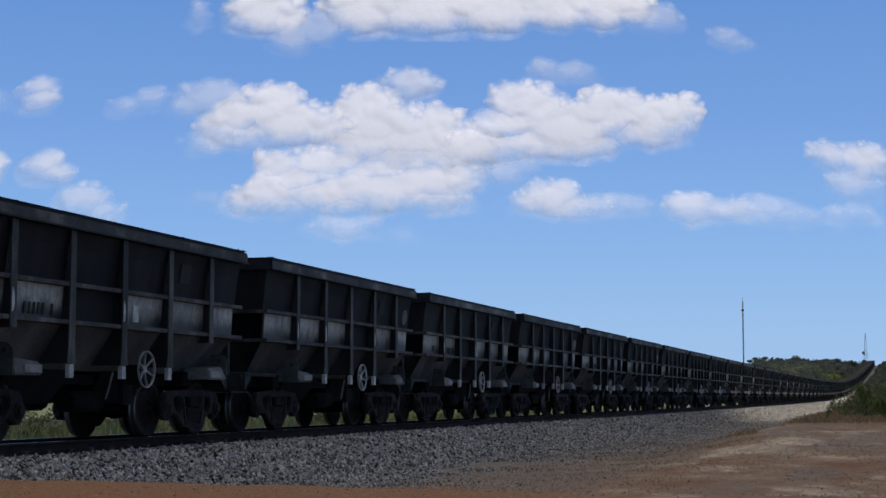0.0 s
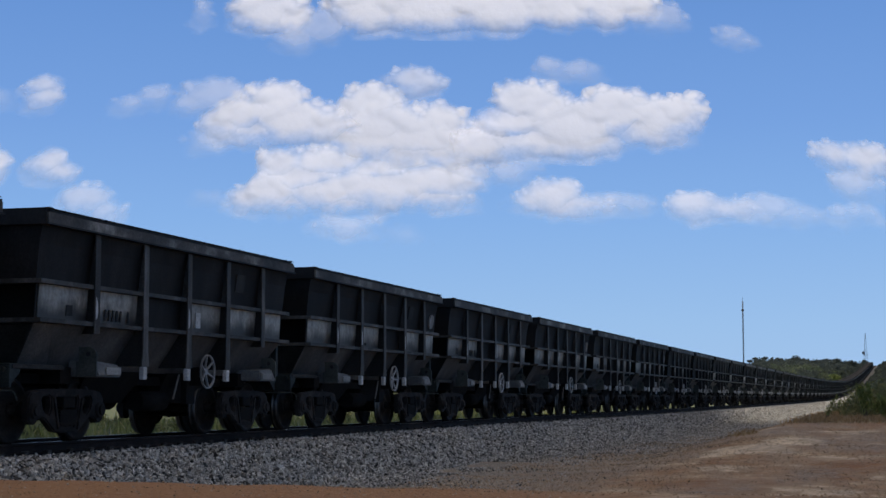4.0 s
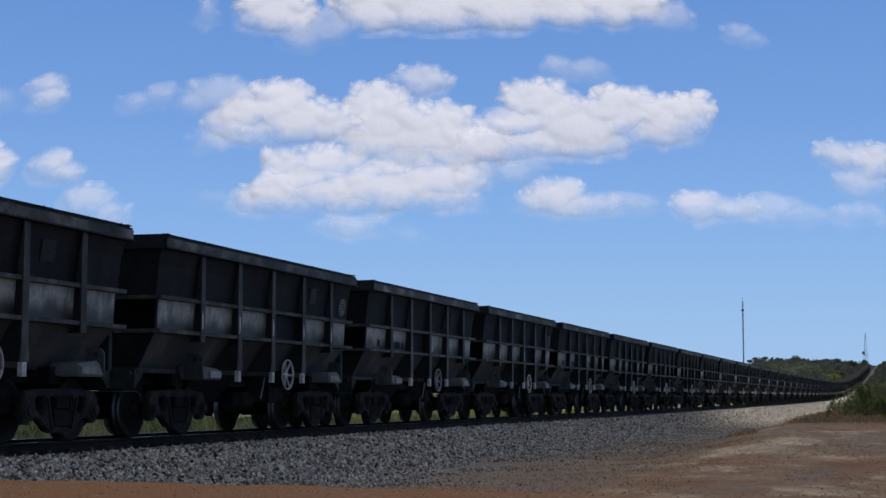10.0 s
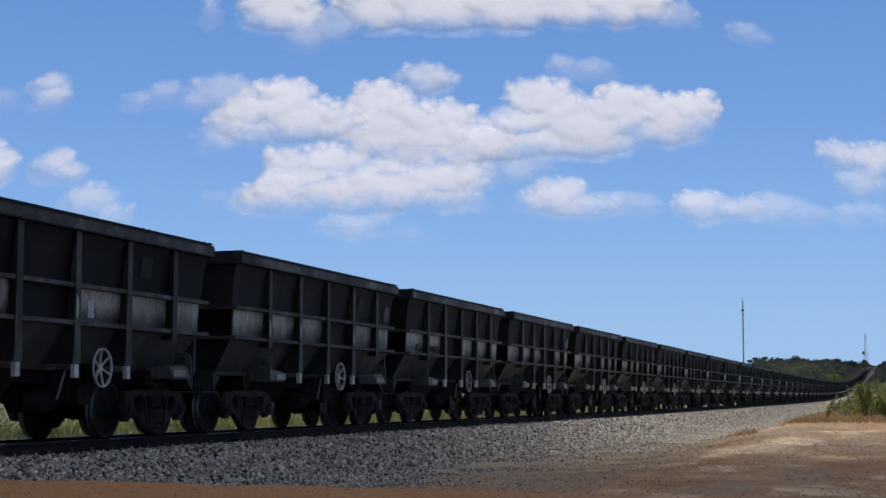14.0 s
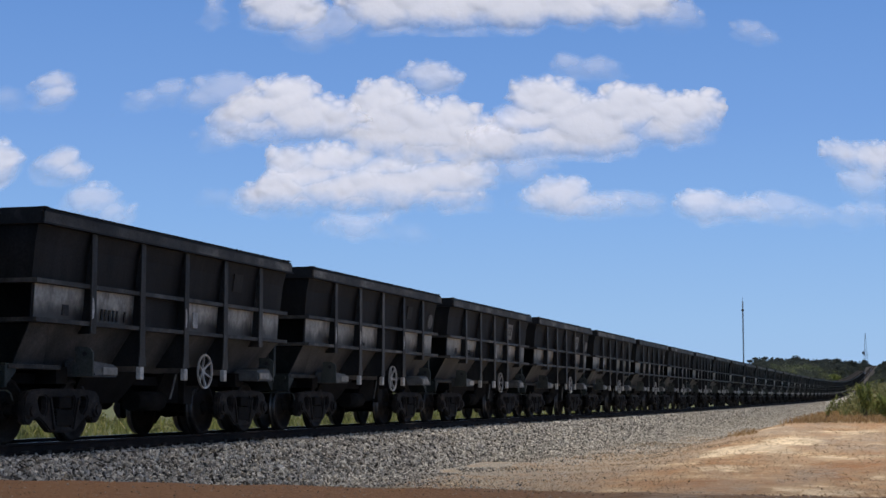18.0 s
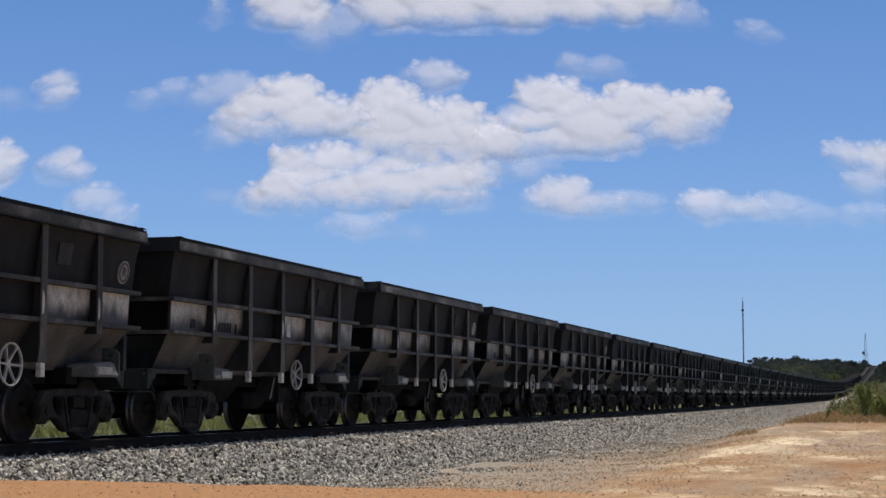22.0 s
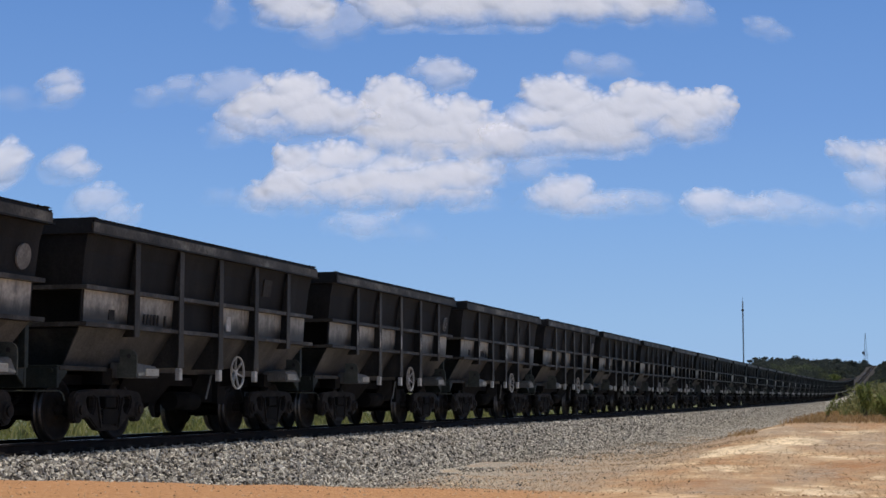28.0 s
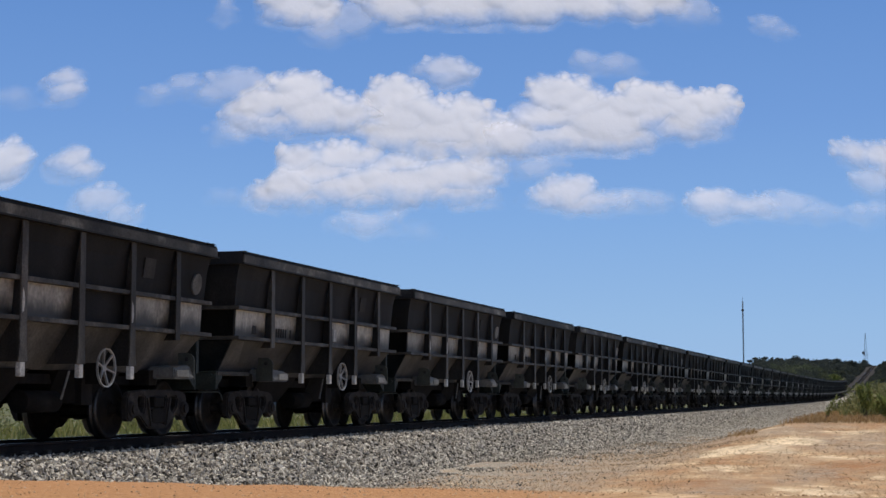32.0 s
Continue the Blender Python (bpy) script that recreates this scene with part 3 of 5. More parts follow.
def wagon_meshes():
    """The meshes of one wagon, each built once and shared by all wagons."""
    M = {}
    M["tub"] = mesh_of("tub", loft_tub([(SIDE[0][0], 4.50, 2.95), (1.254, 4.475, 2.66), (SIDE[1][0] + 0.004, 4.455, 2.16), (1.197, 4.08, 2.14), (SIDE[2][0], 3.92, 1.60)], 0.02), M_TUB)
    M["chute"] = mesh_of("chute", loft_tub([(1.168, 3.90, 1.60), (0.80, 3.40, 1.06), (0.74, 3.0, 0.99)], 0.02), [M_CHUTE])
    # side sheet carried past the sloping end: upright wing, then the flare under it
    bm = bmesh.new()
    def sheet(a, b, mat):
        (xa, ya, ea, za), (xb, yb, eb, zb) = a, b
        hexa(bm, [(xb - 0.02, yb, zb), (xb, yb, zb), (xb, eb, zb), (xb - 0.02, eb, zb), (xa - 0.02, ya, za), (xa, ya, za), (xa, ea, za), (xa - 0.02, ea, za)], mat)
    sheet((1.197, 4.085, 4.43, 2.138), (1.168, 3.925, 4.42, 1.605), 0)
    sheet((1.168, 3.902, 4.415, 1.600), (0.80, 3.402, 4.20, 1.06), 1)
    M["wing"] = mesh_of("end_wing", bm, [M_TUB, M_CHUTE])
    M["stanchion"] = mesh_of("end_stanchion", boxes((-0.05, 0.05, -0.05, 0.05, 1.00, 1.61), (-0.09, 0.09, -0.06, 0.06, 1.56, 1.605), bevel=0.006), M_GREEN)
    M["deck"] = mesh_of("end_deck", boxes((-0.99, 0.99, 3.25, 4.62, 0.99, 1.055), bevel=0.006), M_DECKING)
    # rim: hollow channel with a rolled lip and chamfered corners
    bm = bmesh.new()
    bent_bar(bm, 1.415, HALF, 2.905, 3.10, 0.17)
    bent_bar(bm, 1.40, HALF - 0.01, 3.10, 3.122, 0.12)
    bmesh.ops.bevel(bm, geom=[e for e in bm.edges if abs(e.verts[0].co.z - e.verts[1].co.z) > 0.1], offset=0.03, segments=2, affect="EDGES")
    bmesh.ops.bevel(bm, geom=[e for e in bm.edges if min(v.co.z for v in e.verts) > 3.09 and max(v.co.z for v in e.verts) < 3.11 and min(abs(v.co.x) / 1.415 + 0 if abs(v.co.x) > 1.38 else abs(v.co.y) / HALF for v in e.verts) > 0.985], offset=0.04, segments=3, affect="EDGES")
    whole = len(bm.faces)
    bent_bar(bm, 1.432, HALF + 0.016, 2.900, 2.922, 0.12)
    bm.faces.ensure_lookup_table()
    for f in bm.faces[whole:]:
        f.material_index = 1
    M["rim"] = mesh_of("top_rim", bm, [M_RIM, M_LIP])
    bm = bmesh.new()
    bent_bar(bm, 1.325, HALF - 0.03, 2.125, 2.185, 0.15)
    lug = bmesh.new()                # plate with a rounded back, welded over the corner of the rim
    prism(lug, [(-0.10, 3.115), (0.10, 3.115), (0.085, 3.13), (0.02, 3.138), (-0.06, 3.134)], "x", 1.30, 1.385)
    M["lug"] = mesh_of("lifting_lug", lug, M_RIM)
    lev = bmesh.new()                # thin rod across the end with a handle bent down and out
    for a, b in (((0.16, 0, 0.70), (1.04, 0, 0.70)), ((1.04, 0, 0.70), (1.10, 0, 0.66)), ((1.10, 0, 0.66), (1.12, 0.02, 0.56))):
        rod(lev, a, b, 0.011, 6)
    M["uncoupler"] = mesh_of("uncoupling_lever", lev, M_BRACKET)
    M["upper_rail"] = mesh_of("side_rail", bm, M_POST)
    bm = bmesh.new()
    bent_bar(bm, 1.325, HALF - 0.03, 1.605, 1.665, 0.17)
    M["lower_rail"] = mesh_of("side_rail", bm, M_POST)
    # T-shaped post: flange outside, web back to the sheet
    def post(long):
        bm = bmesh.new()
        foot = 1.07 if long else 1.50
        fl = [(-0.072, 2.94), (0.072, 2.94), (0.082, 1.30), (0.12, foot), (-0.12, foot), (-0.082, 1.30)] if long else [(-0.072, 2.94), (0.072, 2.94), (0.08, foot), (-0.08, foot)]
        prism(bm, fl, "x", 1.325, 1.345)
        web = [(1.325, 2.13)] + [(side_x(z) - 0.01, z) for z in (2.13, 1.63, foot)] + [(1.325, foot)]
        prism(bm, [(1.325, 2.94), (side_x(2.94) - 0.01, 2.94), (side_x(2.19) - 0.01, 2.19), (1.325, 2.19)], "y", -0.008, 0.008)
        # below the upper rail the web's shadow is in its colour
        prism(bm, web, "y", -0.008, 0.008, 1)
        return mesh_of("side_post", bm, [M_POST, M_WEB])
    M["post"], M["short_post"] = post(True), post(False)
    # plates of the pale band between the two side rails
    edges = [-4.40] + list(POSTS) + [4.40]
    for k, (a, b) in enumerate(zip(edges, edges[1:])):
        bm = bmesh.new()
        a, b = a + 0.03, b - 0.03
        xo, xu = side_x(1.66) + 0.012, side_x(2.12) + 0.012
        hexa(bm, [(xo - 0.01, a, 1.667), (xo, a, 1.667), (xo, b, 1.667), (xo - 0.01, b, 1.667), (xu - 0.01, a, 2.123), (xu, a, 2.123), (xu, b, 2.123), (xu - 0.01, b, 2.123)])
        M["band%d" % k] = mesh_of("band_plate", bm, M_BAND)
    # heaped ore
    bm = bmesh.new()
    nx, ny = 12, 52
    rng = np.random.default_rng(8)
    grid = []
    for j in range(ny + 1):
        row = []
        for i in range(nx + 1):
            fx, fy = i / nx * 2 - 1, j / ny * 2 - 1
            lump = rng.uniform(-0.035, 0.045)
            z = 3.02 + 0.13 * (1 - fx * fx) * (1 - fy ** 6) + lump + 0.05 * math.sin(fy * 6.1)
            row.append(bm.verts.new((fx * 1.27, fy * 4.42, z if 0 < i < nx and 0 < j < ny else 3.0)))
        grid.append(row)
    for j in range(ny):
        for i in range(nx):
            bm.faces.new((grid[j][i], grid[j][i + 1], grid[j + 1][i + 1], grid[j + 1][i]))
    for k in range(150):
        s = rng.uniform(0.010, 0.03) * (1.6 if k % 25 == 0 else 1)
        cx, cy = rng.uniform(1.10, 1.38) * (1 if k % 3 else -1), rng.uniform(-4.4, 4.4)
        c = Vector((cx, cy, 3.11 + s * 0.3))
        vs = bmesh.ops.create_icosphere(bm, subdivisions=1, radius=s)["verts"]
        for v in vs:
            v.co = v.co * rng.uniform(0.7, 1.2) + c
    M["ore"] = mesh_of("ore_load", bm, M_ORE)
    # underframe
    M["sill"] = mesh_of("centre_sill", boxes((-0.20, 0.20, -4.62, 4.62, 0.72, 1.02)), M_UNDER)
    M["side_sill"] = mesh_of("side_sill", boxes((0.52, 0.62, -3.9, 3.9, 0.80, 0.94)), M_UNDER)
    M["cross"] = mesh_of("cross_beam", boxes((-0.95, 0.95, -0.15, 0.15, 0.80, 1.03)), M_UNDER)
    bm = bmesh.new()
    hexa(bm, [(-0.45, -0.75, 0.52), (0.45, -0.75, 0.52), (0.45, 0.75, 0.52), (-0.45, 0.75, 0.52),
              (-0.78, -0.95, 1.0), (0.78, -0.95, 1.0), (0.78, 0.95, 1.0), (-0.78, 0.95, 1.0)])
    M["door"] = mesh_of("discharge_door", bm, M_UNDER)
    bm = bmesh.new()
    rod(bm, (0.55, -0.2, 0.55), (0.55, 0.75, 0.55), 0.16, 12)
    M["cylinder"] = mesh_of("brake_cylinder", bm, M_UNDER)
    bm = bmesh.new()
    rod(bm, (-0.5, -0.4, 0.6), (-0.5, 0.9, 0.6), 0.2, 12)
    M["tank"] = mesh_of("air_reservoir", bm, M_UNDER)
    bm = boxes((-0.98, 0.98, -0.03, 0.03, 0.74, 1.03), (-0.98, 0.98, -0.03, 0.20, 1.03, 1.06), bevel=0.008)
    for s in (-1, 1):
        prism(bm, [(0.03, 1.02), (0.26, 1.02), (0.26, 0.95), (0.03, 0.78)], "x", s * 0.96 - 0.012, s * 0.96 + 0.012)
        for y in (0.03,):
            rod(bm, (s * 0.9, -0.02, 0.98), (s * 0.9, -0.10, 0.98), 0.03, 8)
    M["headstock"] = mesh_of("headstock", bm, M_GREEN)
    bm = bmesh.new()
    box(bm, -0.10, 0.10, 0.0, 0.30, 0.76, 0.96)
    prism(bm, [(-0.13, 0.30), (0.13, 0.30), (0.16, 0.44), (0.05, 0.46), (0.03, 0.54), (-0.12, 0.54), (-0.16, 0.42)], "z", 0.72, 0.98)
    bmesh.ops.bevel(bm, geom=bm.edges[:], offset=0.012, segments=1, affect="EDGES")
    M["coupler"] = mesh_of("coupler", bm, M_CAST)
    bm = bmesh.new()
    pts = []
    for k in range(9):
        a = k / 8
        pts.append((0.28 * math.sin(a * math.pi * 0.5), -0.25 + 0.52 * a, 0.68 - 0.18 * math.sin(a * math.pi)))
    for a, b in zip(pts, pts[1:]):
        rod(bm, a, b, 0.022, 6)
    M["hose"] = mesh_of("brake_hose", bm, M_UNDER)
    M["block"] = mesh_of("marker_block", boxes((1.27, 1.345, -0.058, 0.058, 0.875, 1.062), bevel=0.008), M_WHITE)
    # jacking bracket: plate with a rounded top and an eye, and the pad beside it
    bm = bmesh.new()
    out = [(1.00, 0.90), (1.32, 0.90), (1.32, 1.20)] + [(1.19 + 0.13 * math.cos(a), 1.20 + 0.12 * math.sin(a)) for a in np.linspace(0.25, math.pi * 0.5, 5)] + [(1.04, 1.32), (1.04, 1.12), (1.00, 1.12)]
    prism(bm, out, "y", -0.015, 0.015)
    rod(bm, (1.19, -0.018, 1.22), (1.19, -0.012, 1.22), 0.035, 10, mat=1)
    M["bracket"] = mesh_of("jacking_bracket", bm, [M_BRACKET, M_INK])
    bm = bmesh.new()
    hexa(bm, [(0.85, 0.02, 0.90), (1.34, 0.02, 0.90), (1.34, 0.74, 0.90), (0.85, 0.74, 0.90), (0.85, 0.02, 1.13), (1.24, 0.02, 1.13), (1.31, 0.72, 1.075), (0.85, 0.72, 1.09)])
    bmesh.ops.bevel(bm, geom=bm.edges[:], offset=0.025, segments=2, affect="EDGES")
    M["pad"] = mesh_of("jacking_pad", bm, M_PAD)
    M["pad_plate"] = mesh_of("pad_plate", boxes((1.328, 1.347, 0.26, 0.69, 0.93, 1.035), bevel=0.004), M_PLATE)
    # handwheel: one casting of rim, six tapered spokes and hub
    bm = bmesh.new()
    edges = []
    rings = [[(0.280 * math.cos(k * math.tau / 36), 0.280 * math.sin(k * math.tau / 36)) for k in range(36)]]
    for k in range(6):
        a0, a1 = k * math.tau / 6, (k + 1) * math.tau / 6
        rings.append([(0.261 * math.cos(a), 0.261 * math.sin(a)) for a in np.linspace(a0 + 0.036, a1 - 0.036, 7)]
                     + [(0.055 * math.cos(a), 0.055 * math.sin(a)) for a in np.linspace(a1 - 0.22, a0 + 0.22, 3)])
    for ring in rings:
        vs = [bm.verts.new((-0.016, p, q)) for p, q in ring]
        edges += [bm.edges.new((vs[k], vs[(k + 1) % len(vs)])) for k in range(len(vs))]
    bmesh.ops.triangle_fill(bm, use_beauty=True, edges=edges)
    grown = bmesh.ops.extrude_face_region(bm, geom=bm.faces[:])
    bmesh.ops.translate(bm, vec=(0.032, 0, 0), verts=[v for v in grown["geom"] if isinstance(v, bmesh.types.BMVert)])
    for v in bm.verts:               # the spokes lean back to the hub
        v.co.x -= 0.05 * (1 - math.hypot(v.co.y, v.co.z) / 0.280)
    M["handwheel"] = mesh_of("handwheel", bm, M_HANDWHEEL)
    bm = bmesh.new()
    rod(bm, (0.2, 0, 0), (-0.09, 0, 0), 0.022, 8)
    M["shaft"] = bm
    bm = bmesh.new()
    hexa(bm, [(1.22, -0.01, 0.58), (1.24, -0.01, 0.58), (1.24, 0.02, 0.58), (1.22, 0.02, 0.58), (1.22, 0.20, 0.97), (1.24, 0.20, 0.97), (1.24, 0.23, 0.97), (1.22, 0.23, 0.97)])
    M["lever"] = mesh_of("brake_lever", bm, M_PAD)
    M["shaft"].free()
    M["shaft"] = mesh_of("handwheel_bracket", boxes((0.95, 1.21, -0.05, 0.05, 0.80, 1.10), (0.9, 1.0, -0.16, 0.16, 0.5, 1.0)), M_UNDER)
    # bogie: cast side frame with two windows, springs, bolster, wheelsets
    d0, d1 = 0.88, 0.98
    def oval(cy, cz, ry, rz, n=10):
        return [(cy + ry * math.cos(k * math.tau / n), cz + rz * math.sin(k * math.tau / n)) for k in range(n)]
    half = [(0.42, 0.755), (0.80, 0.735), (0.97, 0.715), (1.05, 0.64), (1.07, 0.46), (1.05, 0.31), (0.99, 0.27), (0.86, 0.265), (0.80, 0.33), (0.70, 0.355), (0.60, 0.325), (0.48, 0.245), (0.36, 0.165), (0.22, 0.145)]
    outline = [(-p, q) for p, q in half[::-1]] + half
    hole = [(0.45, 0.63), (0.52, 0.655), (0.66, 0.645), (0.70, 0.59), (0.66, 0.48), (0.57, 0.40), (0.50, 0.40), (0.45, 0.48)]
    holes = [hole, [(-p, q) for p, q in hole], [(-0.19, 0.235), (0.19, 0.235), (0.27, 0.41), (0.32, 0.60), (0.29, 0.645), (-0.29, 0.645), (-0.32, 0.60), (-0.27, 0.41)]]
    bm = bmesh.new()
    edges = []
    for ring in [outline] + holes:
        vs = [bm.verts.new((d0, p, q)) for p, q in ring]
        edges += [bm.edges.new((vs[k], vs[(k + 1) % len(vs)])) for k in range(len(vs))]
    bmesh.ops.triangle_fill(bm, use_beauty=True, edges=edges)
    grown = bmesh.ops.extrude_face_region(bm, geom=bm.faces[:])
    bmesh.ops.translate(bm, vec=(d1 - d0, 0, 0), verts=[v for v in grown["geom"] if isinstance(v, bmesh.types.BMVert)])
    bmesh.ops.recalc_face_normals(bm, faces=bm.faces)
    sharp = [e for e in bm.edges if len(e.link_faces) == 2 and e.calc_face_angle(0) > 1.0 and min(v.co.x for v in e.verts) > d1 - 0.001]
    bmesh.ops.bevel(bm, geom=sharp, offset=0.022, segments=2, affect="EDGES")
    for s in (-1, 1):                # raised ribs down the two slanting members
        hexa(bm, [(d1, s * 0.38, 0.63), (d1 + 0.03, s * 0.38, 0.63), (d1 + 0.03, s * 0.42, 0.63), (d1, s * 0.42, 0.63),
                  (d1, s * 0.25, 0.19), (d1 + 0.03, s * 0.25, 0.19), (d1 + 0.03, s * 0.29, 0.19), (d1, s * 0.29, 0.19)])
        rod(bm, (0.78, s * AXLE, WHEEL), (1.02, s * AXLE, WHEEL), 0.115, 14)
        rod(bm, (1.02, s * AXLE, WHEEL), (1.05, s * AXLE, WHEEL), 0.075, 10)
    M["frame"] = mesh_of("side_frame", bm, M_CAST)
    bm = bmesh.new()
    coil = [(0.25 - 0.03 * (k % 2), 0.24 + 0.02 * k) for k in range(12)]
    prism(bm, coil + [(-y, z) for y, z in coil[::-1]], "x", 0.85, 1.00)
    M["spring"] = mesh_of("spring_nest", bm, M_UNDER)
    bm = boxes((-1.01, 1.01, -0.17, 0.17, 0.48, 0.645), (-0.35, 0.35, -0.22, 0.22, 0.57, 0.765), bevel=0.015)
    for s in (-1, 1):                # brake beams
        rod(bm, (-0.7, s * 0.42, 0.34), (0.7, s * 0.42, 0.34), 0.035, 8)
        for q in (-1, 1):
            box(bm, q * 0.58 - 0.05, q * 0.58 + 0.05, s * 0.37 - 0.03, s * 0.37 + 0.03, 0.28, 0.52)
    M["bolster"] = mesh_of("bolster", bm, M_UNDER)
    bm = bmesh.new()
    for s in (-1, 1):
        i, o = GAUGE / 2 - 0.04, GAUGE / 2 + 0.09
        prof = [(s * i, 0.455), (s * (i + 0.03), 0.455), (s * (i + 0.04), 0.432), (s * (i + 0.07), 0.430), (s * o, 0.425), (s * o, 0.365), (s * (o - 0.05), 0.345),
                (s * (o - 0.055), 0.18), (s * (o - 0.005), 0.13), (s * (o - 0.005), 0.08), (s * (i - 0.01), 0.08), (s * (i - 0.01), 0.13), (s * (i + 0.03), 0.18), (s * (i + 0.03), 0.345), (s * i, 0.37)]
        prof = [(a, r * WHEEL / 0.43) for a, r in prof]
        lathe(bm, prof, "x", 30, [0, 1, 1, 1, 0, 0, 0, 0, 0, 0, 0, 0, 0, 0, 0])
    rod(bm, (-0.97, 0, 0), (0.97, 0, 0), 0.078, 14)
    for s in (-1, 1):                # hub bolts
        for k in range(3):
            a = k * math.tau / 3
            rod(bm, (s * 0.95, 0.045 * math.cos(a), 0.045 * math.sin(a)), (s * 0.985, 0.045 * math.cos(a), 0.045 * math.sin(a)), 0.014, 6)
    M["wheelset"] = mesh_of("wheelset", bm, [M_WHEEL, M_TREAD])
    # lettering that cannot be told: plain bars
    x = side_x(1.80) + 0.024
    bm = bmesh.new()
    hexa(bm, [(x - 0.006, 0, 1.71), (x, 0, 1.71), (x, 0.05, 1.71), (x - 0.006, 0.05, 1.71),
              (x + 0.001, 0, 1.87), (x + 0.007, 0, 1.87), (x + 0.007, 0.05, 1.87), (x + 0.001, 0.05, 1.87)])
    M["letter_bar"] = mesh_of("character_bar", bm, M_INK)
    small = M["letter_bar"].copy()
    small.transform(Matrix.Translation((0, 0, 1.03)) @ Matrix.Diagonal((1, 0.6, 0.4, 1)))
    M["small_bar"] = small
    M["card"] = mesh_of("card_holder", boxes((1.185, 1.215, 0.62, 0.80, 1.73, 1.98), bevel=0.004), M_WHITE)
    M["square"] = mesh_of("dark_square", boxes((1.185, 1.20, -3.62, -3.44, 1.73, 1.88)), M_INK)
    xd = side_x(2.48) + 0.012
    bm = bmesh.new()
    rod(bm, (xd - 0.045, 4.08, 2.44), (xd + 0.012, 4.08, 2.44), 0.17, 28)
    M["disc"] = mesh_of("marker_disc", bm, M_DISC)
    M["roundel"] = M["disc"].copy()
    M["roundel"].materials.clear()
    M["roundel"].materials.append(M_ROUNDEL)
    bm = bmesh.new()
    inner, outer = ([bm.verts.new((xd + 0.016, 4.08 + r * math.cos(k * math.tau / 28), 2.44 + r * math.sin(k * math.tau / 28))) for k in range(28)] for r in (0.118, 0.140))
    for k in range(28):
        bm.faces.new((inner[k], inner[(k + 1) % 28], outer[(k + 1) % 28], outer[k]))
    bmesh.ops.extrude_face_region(bm, geom=bm.faces[:])
    bmesh.ops.translate(bm, vec=(-0.008, 0, 0), verts=bm.verts[:56])
    M["ring"] = mesh_of("dark_ring", bm, M_INK)
    M["board"] = mesh_of("number_board", boxes((1.225, 1.275, 1.72, 2.50, 2.30, 2.73), bevel=0.004), M_PLATE)
    bm = bmesh.new()
    prism(bm, [(-0.045, 1.70), (-0.01, 1.72), (0.015, 1.82), (0.0, 1.95), (-0.04, 2.02), (-0.05, 1.85)], "x", 1.343, 1.349)
    M["streak"] = mesh_of("paint_streak", bm, M_WHITE)
    M["patch"] = mesh_of("faded_patch", boxes((1.225, 1.256, 2.15, 2.52, 2.42, 2.72)), M_WEB)
    lean = Matrix(((1, 0, 0.152, -0.152 * 2.50), (0, 1, 0, 0), (0, 0, 1, 0), (0, 0, 0, 1)))
    for key in ("disc", "roundel", "ring", "board", "patch"):
        M[key].transform(lean)
    for key, me in M.items():        # the body rides a little higher on the bogies
        if key not in ("frame", "spring", "bolster", "wheelset", "handwheel"):
            me.transform(Matrix.Translation((0, 0, 0.025)))
    return M


SWAP = Matrix.Rotation(math.pi, 4, "Z")
LEAN = Matrix.Rotation(radians(8.64), 4, "Y") @ pose(0, 0, 0, 90, 0, 90)


def text_mesh(word, size, material):
    cu = bpy.data.curves.new("letter", "FONT")
    cu.body, cu.size, cu.extrude, cu.align_x, cu.align_y = word, size, 0.003, "CENTER", "CENTER"
    ob = new("letter", cu)
    me = bpy.data.meshes.new_from_object(ob)
    bpy.data.objects.remove(ob)
    me.materials.clear()
    me.materials.append(material)
    return me


